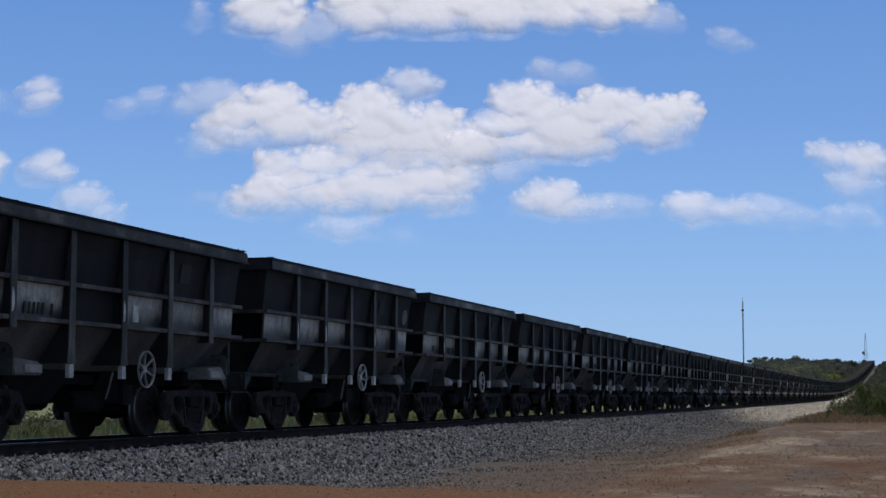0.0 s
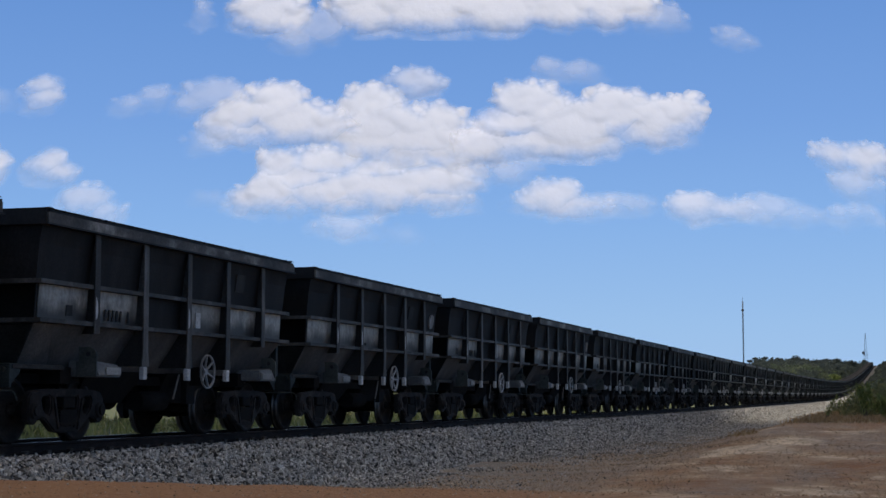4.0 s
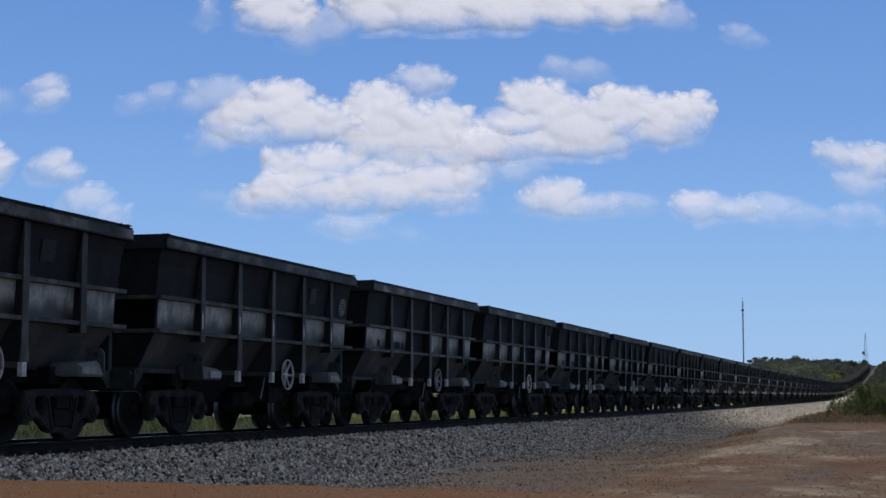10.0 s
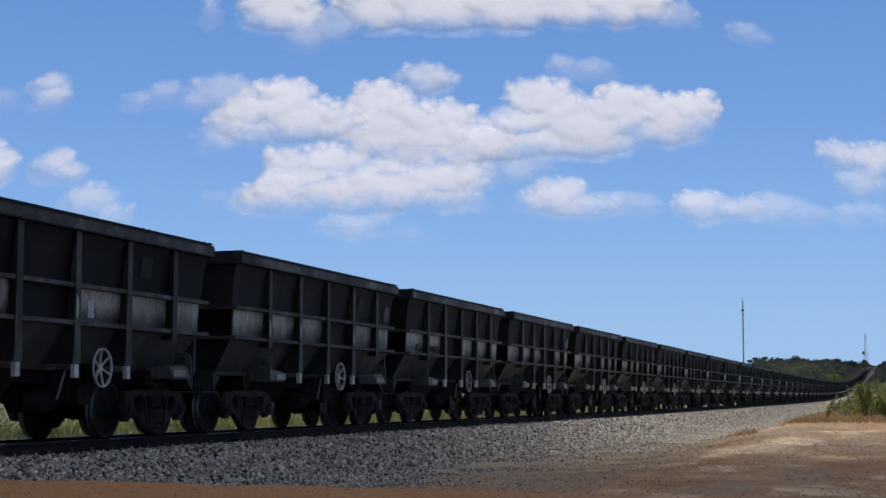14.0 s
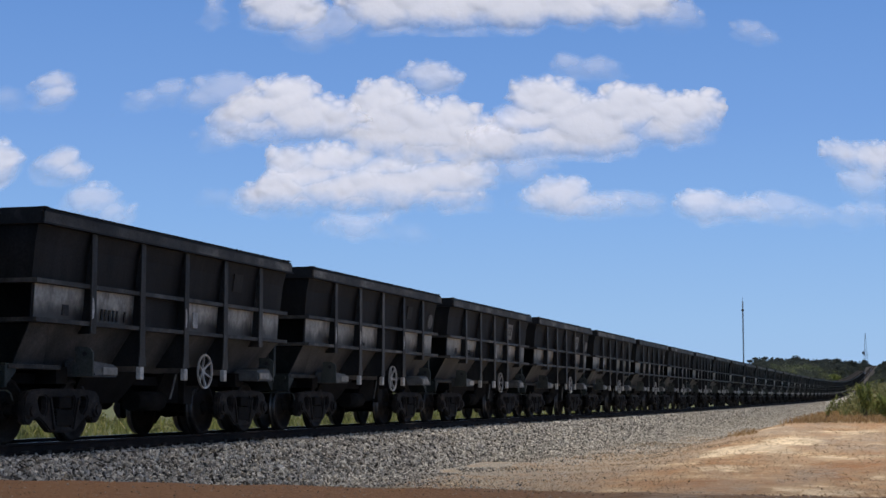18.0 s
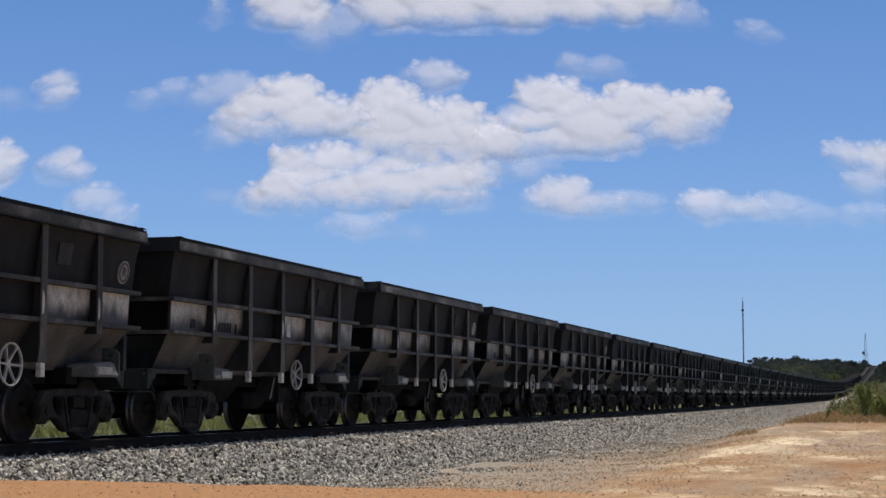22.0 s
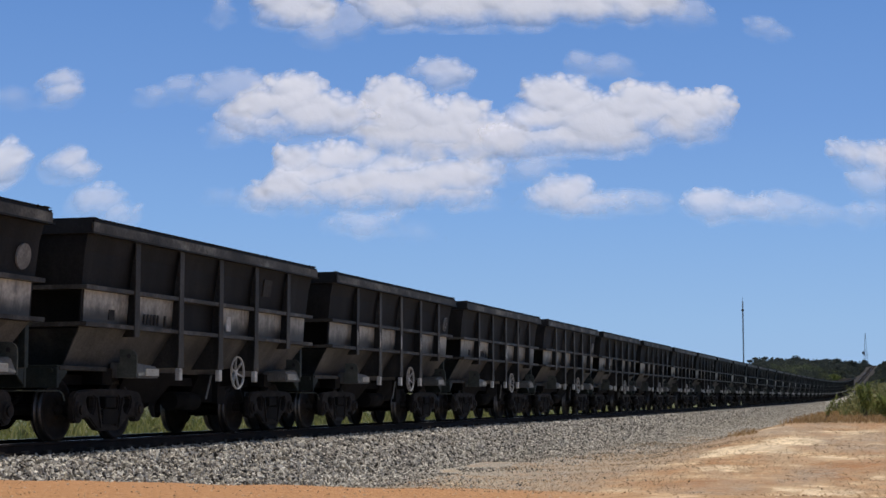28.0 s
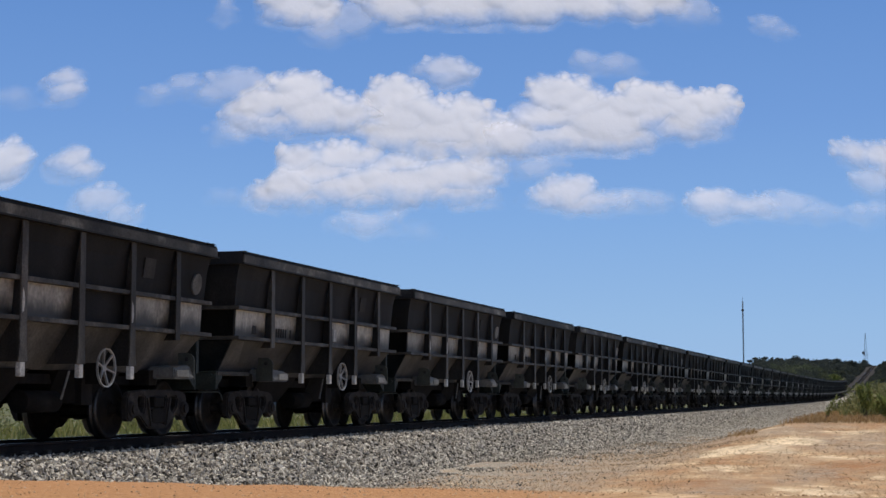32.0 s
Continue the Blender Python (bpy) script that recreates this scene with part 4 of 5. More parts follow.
def build_wagon(M, label, marks, group, rng):
    """One wagon standing at the origin, on the rails at z = 0."""
    w = tagged(empty("ore_wagon"), label, "railway wagon", group)
    part("tub", M["tub"], None, w)
    part("chute", M["chute"], None, w)
    part("top_rim", M["rim"], None, w)
    for s in (-1, 1):
        part("lifting_lug", M["lug"], None, w, at=pose(0, s * (HALF - 0.14), 0))
    part("uncoupling_lever", M["uncoupler"], None, w, "thin steel uncoupling lever", at=pose(0, -4.74, 0))
    part("ore_load", M["ore"], None, w, "heaped dark iron ore")
    part("side_rail", M["upper_rail"], None, w)
    part("side_rail", M["lower_rail"], None, w)
    for turn in (Matrix(), SWAP):
        for k, y in enumerate(POSTS):
            yy = y if turn is not SWAP else -y
            p = part("side_post", M["post"] if k in (1, 2, 3) else M["short_post"], None, w, at=(Matrix.Translation((0, yy, 0)) @ (turn if turn is SWAP else Matrix())))
            if k in (1, 2, 3) and turn is not SWAP:
                part("marker_block", M["block"], None, p, "white-painted block")
        for key in ("wing", "wing_m"):
            part("end_wing", M[key], None, w, at=turn)
        part("end_stanchion", M["stanchion"], None, w, at=pose(-1.06 if turn is SWAP else 1.06, 4.46, 0))
        part("end_deck", M["deck"], None, w, "dusty end decking", at=turn)
        if turn is SWAP:
            continue
        for k in range(6):
            if "d%d" % k not in marks:
                part("band_plate", M["band%d" % k], None, w, "pale dusty plate")
        for y, flip in ((-2.93, 1), (3.88, -1)):
            base = Matrix.Translation((0, y, 0))
            part("jacking_bracket", M["bracket"], None, w, at=base)
            p = part("jacking_pad", M["pad"] if flip > 0 else M["pad_m"], None, w, "grey jacking pad", at=base)
            part("pad_plate", M["pad_plate"] if flip > 0 else M["pad_plate_m"], None, p, "white plate")
    part("centre_sill", M["sill"], None, w)
    for turn in (Matrix(), SWAP):
        part("side_sill", M["side_sill"], None, w, at=turn)
    for y in (-1.25, 1.45):
        part("discharge_door", M["door"], None, w, at=pose(0, y, 0))
    for y in (-3.15, 3.15):
        part("cross_beam", M["cross"], None, w, at=pose(0, y, 0))
    part("brake_cylinder", M["cylinder"], None, w)
    part("air_reservoir", M["tank"], None, w)
    for s, turn in ((-1, Matrix()), (1, SWAP)):
        h = part("headstock", M["headstock"], None, w, "grey-green steel headstock", at=Matrix.Translation((0, s * 4.66, 0)) @ turn)
        part("coupler", M["coupler"], None, w, "knuckle coupler", at=Matrix.Translation((0, s * 4.60, 0)) @ (SWAP if s < 0 else Matrix()))
        part("brake_hose", M["hose"], None, h)
    part("handwheel", M["handwheel"], None, w, "light grey six-spoked brake handwheel", at=pose(1.30, 0.92, 1.055, rng.uniform(0, 60)))
    part("handwheel_bracket", M["shaft"], None, w, at=pose(0, 0.92, 0))
    part("brake_lever", M["lever"], None, w, at=pose(0, -0.24, 0))
    for y in BOGIES:
        b = tagged(part("bogie", M["bolster"], None, w, "three-piece cast bogie", at=pose(0, y, 0)))
        for turn in (Matrix(), SWAP):
            part("side_frame", M["frame"], None, b, at=turn)
            part("spring_nest", M["spring"], None, b, at=turn)
        for s in (-AXLE, AXLE):
            part("wheelset", M["wheelset"], None, b, at=pose(0, s, WHEEL))
    if "L" in marks:
        for k in (0, 1, 3, 4, 5, 6, 7, 9):
            part("character_bar", M["letter_bar"], None, w, at=pose(0, -2.86 + 0.118 * k, 0))
    if "C" in marks:
        part("card_holder", M["card"], None, w)
    if "S" in marks:
        part("dark_square", M["square"], None, w)
    if "R" in marks:
        d = part("marker_disc", M["disc" if "F" in marks else "roundel"], None, w, "faded round marker with a dark letter" if "F" in marks else "white round marker with a dark letter")
        part("dark_ring", M["ring"], None, d)
        part("letter", M["R"], None, d, at=pose(side_x(2.44) + 0.026, 4.08, 2.465) @ LEAN)
    elif "D" in marks:
        part("marker_disc", M["disc"], None, w, "pale round marker")
    if "B" in marks:
        b = part("number_board", M["board"], None, w, "pale square number board")
        for k, digit in enumerate("312" if "A" in marks else "311"):
            part("digit", M["digit" + digit], None, b, at=pose(1.283, 1.86 + 0.2 * k, 2.545) @ LEAN)
    if "T" in marks:
        for k in (0, 1, 2, 4, 5, 6):
            part("character_bar", M["small_bar"], None, w, at=pose(0, -1.25 + 0.07 * k, 0))
    if "W" in marks:
        for y in (POSTS if "R" in marks else POSTS[:1] + POSTS[2:3] if "A" in marks else POSTS[1::2] + POSTS[:1]):
            part("paint_streak", M["streak"], None, w, "chipped white paint streak", at=pose(0, y, 0))
    if "P" in marks:
        part("faded_patch", M["patch"], None, w)
    return w


def build_train():
    M = wagon_meshes()
    for key in ("pad", "pad_plate", "wing"):
        me = M[key].copy()
        me.transform(Matrix.Diagonal((1, -1, 1, 1)))
        me.flip_normals()
        M[key + "_m"] = me
    M["R"] = text_mesh("R", 0.20, M_INK)
    for digit in "123":
        M["digit" + digit] = text_mesh(digit, 0.36, M_INK)
    rng = random.Random(5)
    label = "dark grey steel ore hopper wagon on two bogies"
    # two builds alternate along the train: A with lettering and a card holder, B with a round marker
    styles = {
        "A": ("A", "L", "C", "S", "W", "d2", "P"), "A_plain": ("A", "L", "C", "S", "d2", "P"), "A_dark": ("A", "L", "C", "d0", "d2", "d4", "d5", "P"), "A_312": ("A", "L", "C", "S", "B", "d2"),
        "B": ("D", "P", "W", "d3"), "B_disc": ("D", "P", "d3"), "B_dark": ("D", "d0", "d1", "d2", "d3", "P"), "B_311": ("D", "B", "d2", "d3"), "B_R": ("R", "P", "d3", "W"), "B_faint": ("R", "F", "W", "d3"), "B_worn": ("D", "W", "T", "d3", "P"),
        "A_far": ("A", "d2"), "B_far": ("D", "d3")}
    kinds = {key: build_wagon(M, label, marks, "wagons of the ore train", rng) for key, marks in styles.items()}
    special = {11: "A_dark", 12: "B_dark", 27: "A_312", 28: "B_311"}
    lettered = (14, 16, 18, 30, 40)
    wagons = {}
    for k in range(FIRST, LAST + 1):
        if k > 50:
            pick = "A_far" if k % 2 else "B_far"
        elif k % 2:
            pick = "A" if k % 3 else "A_plain"
        else:
            pick = ("B_R" if k in (14, 30) else "B_faint") if k in lettered else "B_worn" if k % 10 == 6 else ("B", "B_disc")[k % 4 // 2]
        pick = special.get(k, pick)
        wagons[k] = copy_thing(kinds[pick], Matrix.Translation((TRACK_X, 25 + k * PITCH, RAIL_Z)))
    for thing in kinds.values():
        for o in (*thing.children_recursive, thing):
            bpy.data.objects.remove(o)
    return wagons


FIRST, LAST = -3, 78


build_ground()
build_track()
build_ballast_stones()
build_pebbles()
wagons = build_train()
drifting = []


# ---- plants ----
def leaf_stuff(rng, centres, sizes, per, leaf, droop=0.3, flat=0.75, facing=0.0):
    """Quads scattered through ellipsoid clumps, more or less facing outwards: returns vertices and faces."""
    k = len(centres)
    d = rng.normal(size=(k, per, 3))
    d /= np.linalg.norm(d, axis=2, keepdims=True)
    rad = rng.random((k, per, 1)) ** 0.4
    c = centres[:, None] + d * rad * sizes[:, None]
    a = rng.normal(size=(k, per, 3))
    a[..., 2] -= droop
    a /= np.linalg.norm(a, axis=2, keepdims=True)
    b = np.cross(a, rng.normal(size=(k, per, 3)) * (1 - facing) + d * facing * 2.5)
    b /= np.linalg.norm(b, axis=2, keepdims=True)
    s = leaf * rng.uniform(0.6, 1.4, (k, per, 1))
    p = np.stack([c - a * s, c + b * s * flat * 0.5, c + a * s, c - b * s * flat * 0.5], 2).reshape(-1, 3)
    return p, np.arange(len(p)).reshape(-1, 4)


def raw_mesh(name, verts, faces, material):
    me = bpy.data.meshes.new(name)
    me.from_pydata(verts.tolist(), [], faces.tolist())
    me.materials.append(material)
    return me


def foliage(name, stops, rough=0.6, patches=0.6, tints=((0.3, (0.6, 0.64, 0.62)), (0.7, (1.35, 1.28, 1.1)))):
    m, n, l, bs = nodes_of(name)
    geo = n.new("ShaderNodeNewGeometry")
    r = ramp_node(n, stops)
    l.new(geo.outputs["Random Per Island"], r.inputs[0])
    pos = n.new("ShaderNodeTexCoord").outputs["Object"]
    patch = ramp_node(n, tints)
    l.new(noise_node(n, l, pos, patches, 3), patch.inputs[0])
    l.new(mixc(n, l, 1.0, r.outputs[0], patch.outputs[0], "MULTIPLY"), bs.inputs["Base Color"])
    bs.inputs["Roughness"].default_value = rough
    tr = n.new("ShaderNodeBsdfTranslucent")
    l.new(r.outputs[0], tr.inputs[0])
    mx = n.new("ShaderNodeMixShader")
    mx.inputs[0].default_value = 0.42
    l.new(bs.outputs[0], mx.inputs[1])
    l.new(tr.outputs[0], mx.inputs[2])
    l.new(mx.outputs[0], n["Material Output"].inputs[0])
    return m


M_LEAF = foliage("shrub_leaf", [(0.0, (0.10, 0.135, 0.035)), (0.5, (0.19, 0.24, 0.07)), (0.9, (0.31, 0.35, 0.12)), (1.0, (0.42, 0.42, 0.20))])
M_SCRUB = foliage("scrub_leaf", [(0.0, (0.115, 0.13, 0.05)), (0.6, (0.175, 0.19, 0.075)), (1.0, (0.27, 0.25, 0.12))])
M_WOOD = foliage("gum_leaf", [(0.0, (0.060, 0.072, 0.066)), (0.6, (0.080, 0.093, 0.080)), (1.0, (0.108, 0.120, 0.095))], 0.8, 0.045, ((0.34, (0.6, 0.66, 0.75)), (0.52, (0.95, 1.0, 0.95)), (0.66, (1.7, 1.65, 1.2))))
M_BUSH = foliage("bush_leaf", [(0.0, (0.085, 0.102, 0.064)), (0.6, (0.122, 0.14, 0.08)), (1.0, (0.175, 0.19, 0.105))], 0.8, 0.06, ((0.36, (0.45, 0.55, 0.6)), (0.52, (0.9, 0.95, 0.9)), (0.64, (1.5, 1.45, 1.0))))
M_GRASS = foliage("green_grass", [(0.0, (0.17, 0.185, 0.048)), (0.6, (0.29, 0.30, 0.095)), (1.0, (0.46, 0.41, 0.20))])
M_DRY = foliage("dry_grass", [(0.0, (0.28, 0.17, 0.08)), (0.6, (0.44, 0.30, 0.155)), (1.0, (0.56, 0.44, 0.27))])
M_SPRIG = foliage("dead_sprig", [(0.0, (0.13, 0.095, 0.06)), (0.6, (0.29, 0.22, 0.14)), (1.0, (0.50, 0.41, 0.29))])
M_BARK = surface("bark", [(0.3, (0.06, 0.045, 0.035)), (0.7, (0.18, 0.15, 0.12))], 6, 0.9, 0, 0.5, 30, (1, 1, 0.2))


def blades(rng, x, y, height, width, lean=0.35):
    """Tapered grass blades that stand on the ground."""
    k = len(x)
    z = ground_z(x, y) - 0.02
    h = height * rng.uniform(0.5, 1.25, k)
    a = rng.uniform(0, math.tau, k)
    w = width * rng.uniform(0.6, 1.4, k)
    tilt = rng.normal(0, lean, (k, 2)) * h[:, None]
    root = np.stack([x, y, z], -1)
    side = np.stack([np.cos(a) * w, np.sin(a) * w, 0 * a], -1)
    mid = root + np.stack([tilt[:, 0] * 0.4, tilt[:, 1] * 0.4, h * 0.6], -1)
    tip = root + np.stack([tilt[:, 0], tilt[:, 1], h], -1)
    p = np.stack([root - side, root + side, mid + side * 0.7, tip, mid - side * 0.7], 1).reshape(-1, 3)
    return p, np.arange(len(p)).reshape(-1, 5)


def build_grass():
    rng = np.random.default_rng(12)
    k = 26000
    y = 16 + 120 * rng.random(k) ** 1.7
    x = TRACK_X - 4.2 - 26 * rng.random(k) ** 1.6
    clump = fbm(x / 3.5, y / 3.5, 3, 41)
    keep = clump > 0.40
    x, y, clump = x[keep], y[keep], clump[keep]
    v, f = blades(rng, x, y, 0.22 + 0.75 * (clump - 0.4) * 2, 0.011 + 0.0004 * y)
    tagged(new("grass", raw_mesh("grass", v, f, M_GRASS)), "rank green grass beyond the railway", "grass", kind="stuff")
    k = 26000
    y = 52 + 45 * rng.random(k) ** 1.3
    x = TRACK_X + 5.0 + 10 * rng.random(k)
    edge = y + (fbm(x / 7, y / 7, 3, 33) - 0.5) * 18
    keep = (edge > 54 + 5 * rng.random(k)) & (x > TRACK_X + 8.3) & (fbm(x / 2, y / 2, 2, 44) > 0.36)
    x, y = x[keep], y[keep]
    v, f = blades(rng, x, y, 0.24, 0.012, 0.4)
    tagged(new("dry_grass", raw_mesh("dry_grass", v, f, M_DRY)), "dry orange-brown grass at the edge of the sand", "grass", kind="stuff")
    # sparse tufts on the sand below the bank
    for px, py, n in ((-4.33, 49.8, 60), (-4.86, 52.0, 70), (-5.25, 53.0, 30)):
        x = rng.normal(px, 0.11, n)
        y = rng.normal(py, 0.2, n)
        v, f = blades(rng, x, y, 0.20, 0.010, 0.4)
        tagged(new("grass_tuft", raw_mesh("grass_tuft", v, f, M_DRY)), "sparse dry grass tuft on bare sand", "grass tuft", "tufts on the sand")


def build_sprigs():
    """Short dry sprigs strewn over the gravelly sand, thicker below the bank."""
    rng = np.random.default_rng(23)
    k = 26000
    y = 19 + 42 * rng.random(k) ** 1.1
    x = TRACK_X + 3.9 + 10.5 * rng.random(k) ** 1.5
    keep = fbm(x / 1.5, y / 3.4, 3, 71) + rng.normal(0, 0.05, k) > 0.54
    x, y = x[keep], y[keep]
    v, f = blades(rng, x, y, 0.025 + 0.0009 * y, 0.006, 0.7)
    tagged(new("dry_sprigs", raw_mesh("dry_sprigs", v, f, M_SPRIG)), "short dry sprigs strewn over sandy gravel", "grass", kind="stuff")


def build_shrub(x, y, height, spread_, seed, stems, leaf, per, material, label, tilt=0.0):
    """A shrub: several leaning stems from one root, each with a plume of long leaves."""
    rng = np.random.default_rng(seed)
    z = float(ground_z(x, y)) - 0.05
    root = tagged(empty("shrub", pose(x, y, z)), label, "shrub")
    bm = bmesh.new()
    cs, ss = [], []
    for k in range(stems):
        a = rng.uniform(0, math.tau)
        lean = spread_ * math.sqrt(rng.random())
        h = height * rng.uniform(0.62, 1.0) * (1 - 0.25 * lean / max(spread_, 0.01))
        tip = Vector((math.cos(a) * lean + tilt, math.sin(a) * lean, h))
        knee = Vector((tip.x * 0.35, tip.y * 0.35, h * 0.5))
        rod(bm, (0.03 * math.cos(a), 0.03 * math.sin(a), -0.05), knee, 0.022, 6, 0.014)
        rod(bm, knee, tip, 0.014, 6, 0.004)
        for q in np.linspace(0.3, 1.0, 6):
            p = knee.lerp(tip, (q - 0.3) / 0.7)
            cs.append(tuple(p))
            r = 0.07 + 0.16 * (1.1 - q) * height * 0.5
            ss.append((r * 0.8, r * 0.8, r * 1.3))
    part("stems", bm, M_BARK, root, "thin grey-brown stems")
    v, f = leaf_stuff(rng, np.array(cs), np.array(ss), per, leaf * 1.5, -1.3, 0.26)
    part("leaves", raw_mesh("leaves", v, f, material), None, root)
    return root


def build_tree(x, y, height, width, seed, bare=0.35):
    """A gum tree: forked trunk bare up to a share of its height, limbs and a rounded crown of leaf clumps."""
    rng = np.random.default_rng(seed)
    z = float(ground_z(x, y)) - 0.2
    root = tagged(empty("gum_tree", pose(x, y, z)), "dark green gum tree with a bare forked trunk" if bare > 0.5 else "dark green round-crowned gum tree on the hill", "tree", "gum trees on the skyline")
    bm = bmesh.new()
    fork = height * bare * 0.85
    rod(bm, (0, 0, 0), (0.1, 0, fork), 0.028 * height, 8, 0.02 * height)
    cs, ss = [], []
    for k in range(9):
        a, q = rng.uniform(0, math.tau), math.sqrt(rng.random())
        tip = Vector((math.cos(a) * q * width * 0.36, math.sin(a) * q * width * 0.36, height * (bare + (0.9 - bare) * math.sqrt(1 - 0.8 * q * q))))
        rod(bm, (0.1, 0, fork * rng.uniform(0.85, 1)), tip, 0.012 * height, 6, 0.004 * height)
        for j in range(3):
            s = width * rng.uniform(0.10, 0.17)
            cs.append(tuple(tip + Vector(rng.normal(0, s * 0.5, 3))))
            ss.append((s, s, s * 0.7))
    part("trunk", bm, M_BARK, root)
    v, f = leaf_stuff(rng, np.array(cs), np.array(ss), 60, 0.012 * width + 0.18, 0.3, 0.85, 0.5)
    part("crown", raw_mesh("crown", v, f, M_WOOD), None, root)
    return root


def dome(rng, cs, ss, x, y, z, h, w, clumps=11):
    """Clumps of one rounded crown, wider than it stands, over a hidden trunk."""
    for j in range(clumps):
        a, q = rng.uniform(0, math.tau), math.sqrt(rng.random())
        r = w * rng.uniform(0.16, 0.26)
        cs.append((x + math.cos(a) * q * w * 0.36, y + math.sin(a) * q * w * 0.36, z + h * (0.30 + 0.52 * math.sqrt(1 - q * q * 0.9)) * rng.uniform(0.8, 1.0)))
        ss.append((r, r, r * 0.85))


def build_woods():
    rng = np.random.default_rng(77)
    cs, ss = [], []
    young, spread_ = [], []
    for k in range(1000):
        y = 430 + 430 * rng.random() ** 0.8
        side = rng.random()
        d = -rng.uniform(9, 75) if side < 0.70 else rng.uniform(8, 60)
        x = TRACK_X + d
        w = rng.uniform(3.5, 9.0) * (0.6 if abs(d) < 14 else 1.0)
        if x - w * 0.5 < -0.0865 * y:
            continue
        h = w * rng.uniform(0.55, 0.8) * (0.62 if y > 760 else 1.0)
        light = y < 640 and rng.random() < 0.7
        dome(rng, young if light else cs, spread_ if light else ss, x, y, float(ground_z(x, y)), h, w)
    v, f = leaf_stuff(rng, np.array(young), np.array(spread_), 34, 0.40, 0.2, 0.9, 0.6)
    tagged(new("valley_bushes", raw_mesh("valley_bushes", v, f, M_BUSH)), "rounded bright green bushes in the valley", "bushes", kind="stuff")
    pale, wide = [], []
    dome(rng, pale, wide, -20.6, 545.0, float(ground_z(-20.6, 545.0)), 2.9, 5.6, 22)
    v, f = leaf_stuff(rng, np.array(pale), np.array(wide), 60, 0.36, 0.2, 0.9, 0.6)
    tagged(new("bush", raw_mesh("bush", v, f, M_LEAF)), "rounded pale yellow-green bush below the dark wood", "bush")
    for k in range(900):
        y = 190 + 800 * rng.random()
        d = rng.choice([-1, 1]) * (3.0 + 9 * rng.random() ** 1.5)
        x = TRACK_X + d
        if y < 420 and 0 < d < 8 or x < -0.087 * y:
            continue
        h = rng.uniform(0.7, 1.5) + 0.16 * (abs(d) - 3.6)
        z = float(ground_z(x, y))
        for j in range(3):
            w = h * rng.uniform(0.3, 0.5)
            cs.append((x + rng.normal(0, h * 0.2), y + rng.normal(0, h * 0.5), z + h * rng.uniform(0.15, 0.7)))
            ss.append((w, w, w * 0.8))
    v, f = leaf_stuff(rng, np.array(cs), np.array(ss), 34, 0.42, 0.2, 0.9, 0.6)
    tagged(new("far_woods", raw_mesh("far_woods", v, f, M_WOOD)), "dense dark green woodland on the far hillside", "woodland", kind="stuff")
    # low scrub between the sand and the hill
    cs, ss = [], []
    for k in range(620):
        y = 70 + 360 * rng.random() ** 1.5
        d = 10.2 - 4.0 * float(smooth01(110, 260, y)) + 40 * rng.random() ** 1.5
        x = TRACK_X + d
        low = 0.35 + 0.45 * min(1, (y - 60) / 60) + 0.5 * smooth01(12, 22, d) + 0.8 * smooth01(150, 350, y)
        h = float(low) * rng.uniform(0.7, 1.35)
        z = float(ground_z(x, y))
        for j in range(3):
            w = h * rng.uniform(0.4, 0.7)
            cs.append((x + rng.normal(0, h * 0.4), y + rng.normal(0, h * 0.4), z + h * rng.uniform(0.2, 0.6)))
            ss.append((w, w, w * 0.6))
    # a dense swell of scrub behind the shrubs
    for k in range(620):
        y = rng.uniform(76, 120)
        x = 0.60 - 0.033 * y + 12.0 * rng.random()
        h = (0.30 + 1.35 * float(smooth01(0.5, 1.5, x + 0.033 * y))) * rng.uniform(0.75, 1.15)
        z = float(ground_z(x, y))
        for j in range(3):
            w = rng.uniform(0.35, 0.6)
            cs.append((x + rng.normal(0, 0.4), y + rng.normal(0, 0.4), z + h * rng.uniform(0.2, 0.8)))
            ss.append((w, w, w * 0.8))
    for k in range(900):
        y = 20 + 430 * rng.random() ** 1.2
        x = TRACK_X - 14 - 110 * rng.random()
        h = rng.uniform(0.5, 1.2) + 0.012 * (TRACK_X - 14 - x)
        z = float(ground_z(x, y))
        for j in range(3):
            w = h * rng.uniform(0.35, 0.6)
            cs.append((x + rng.normal(0, h * 0.4), y + rng.normal(0, h * 0.4), z + h * rng.uniform(0.2, 0.6)))
            ss.append((w, w, w * 0.6))
    v, f = leaf_stuff(rng, np.array(cs), np.array(ss), 36, 0.13, -0.2, 0.6)
    tagged(new("scrub", raw_mesh("scrub", v, f, M_SCRUB)), "low grey-green coastal scrub", "scrub", kind="stuff")


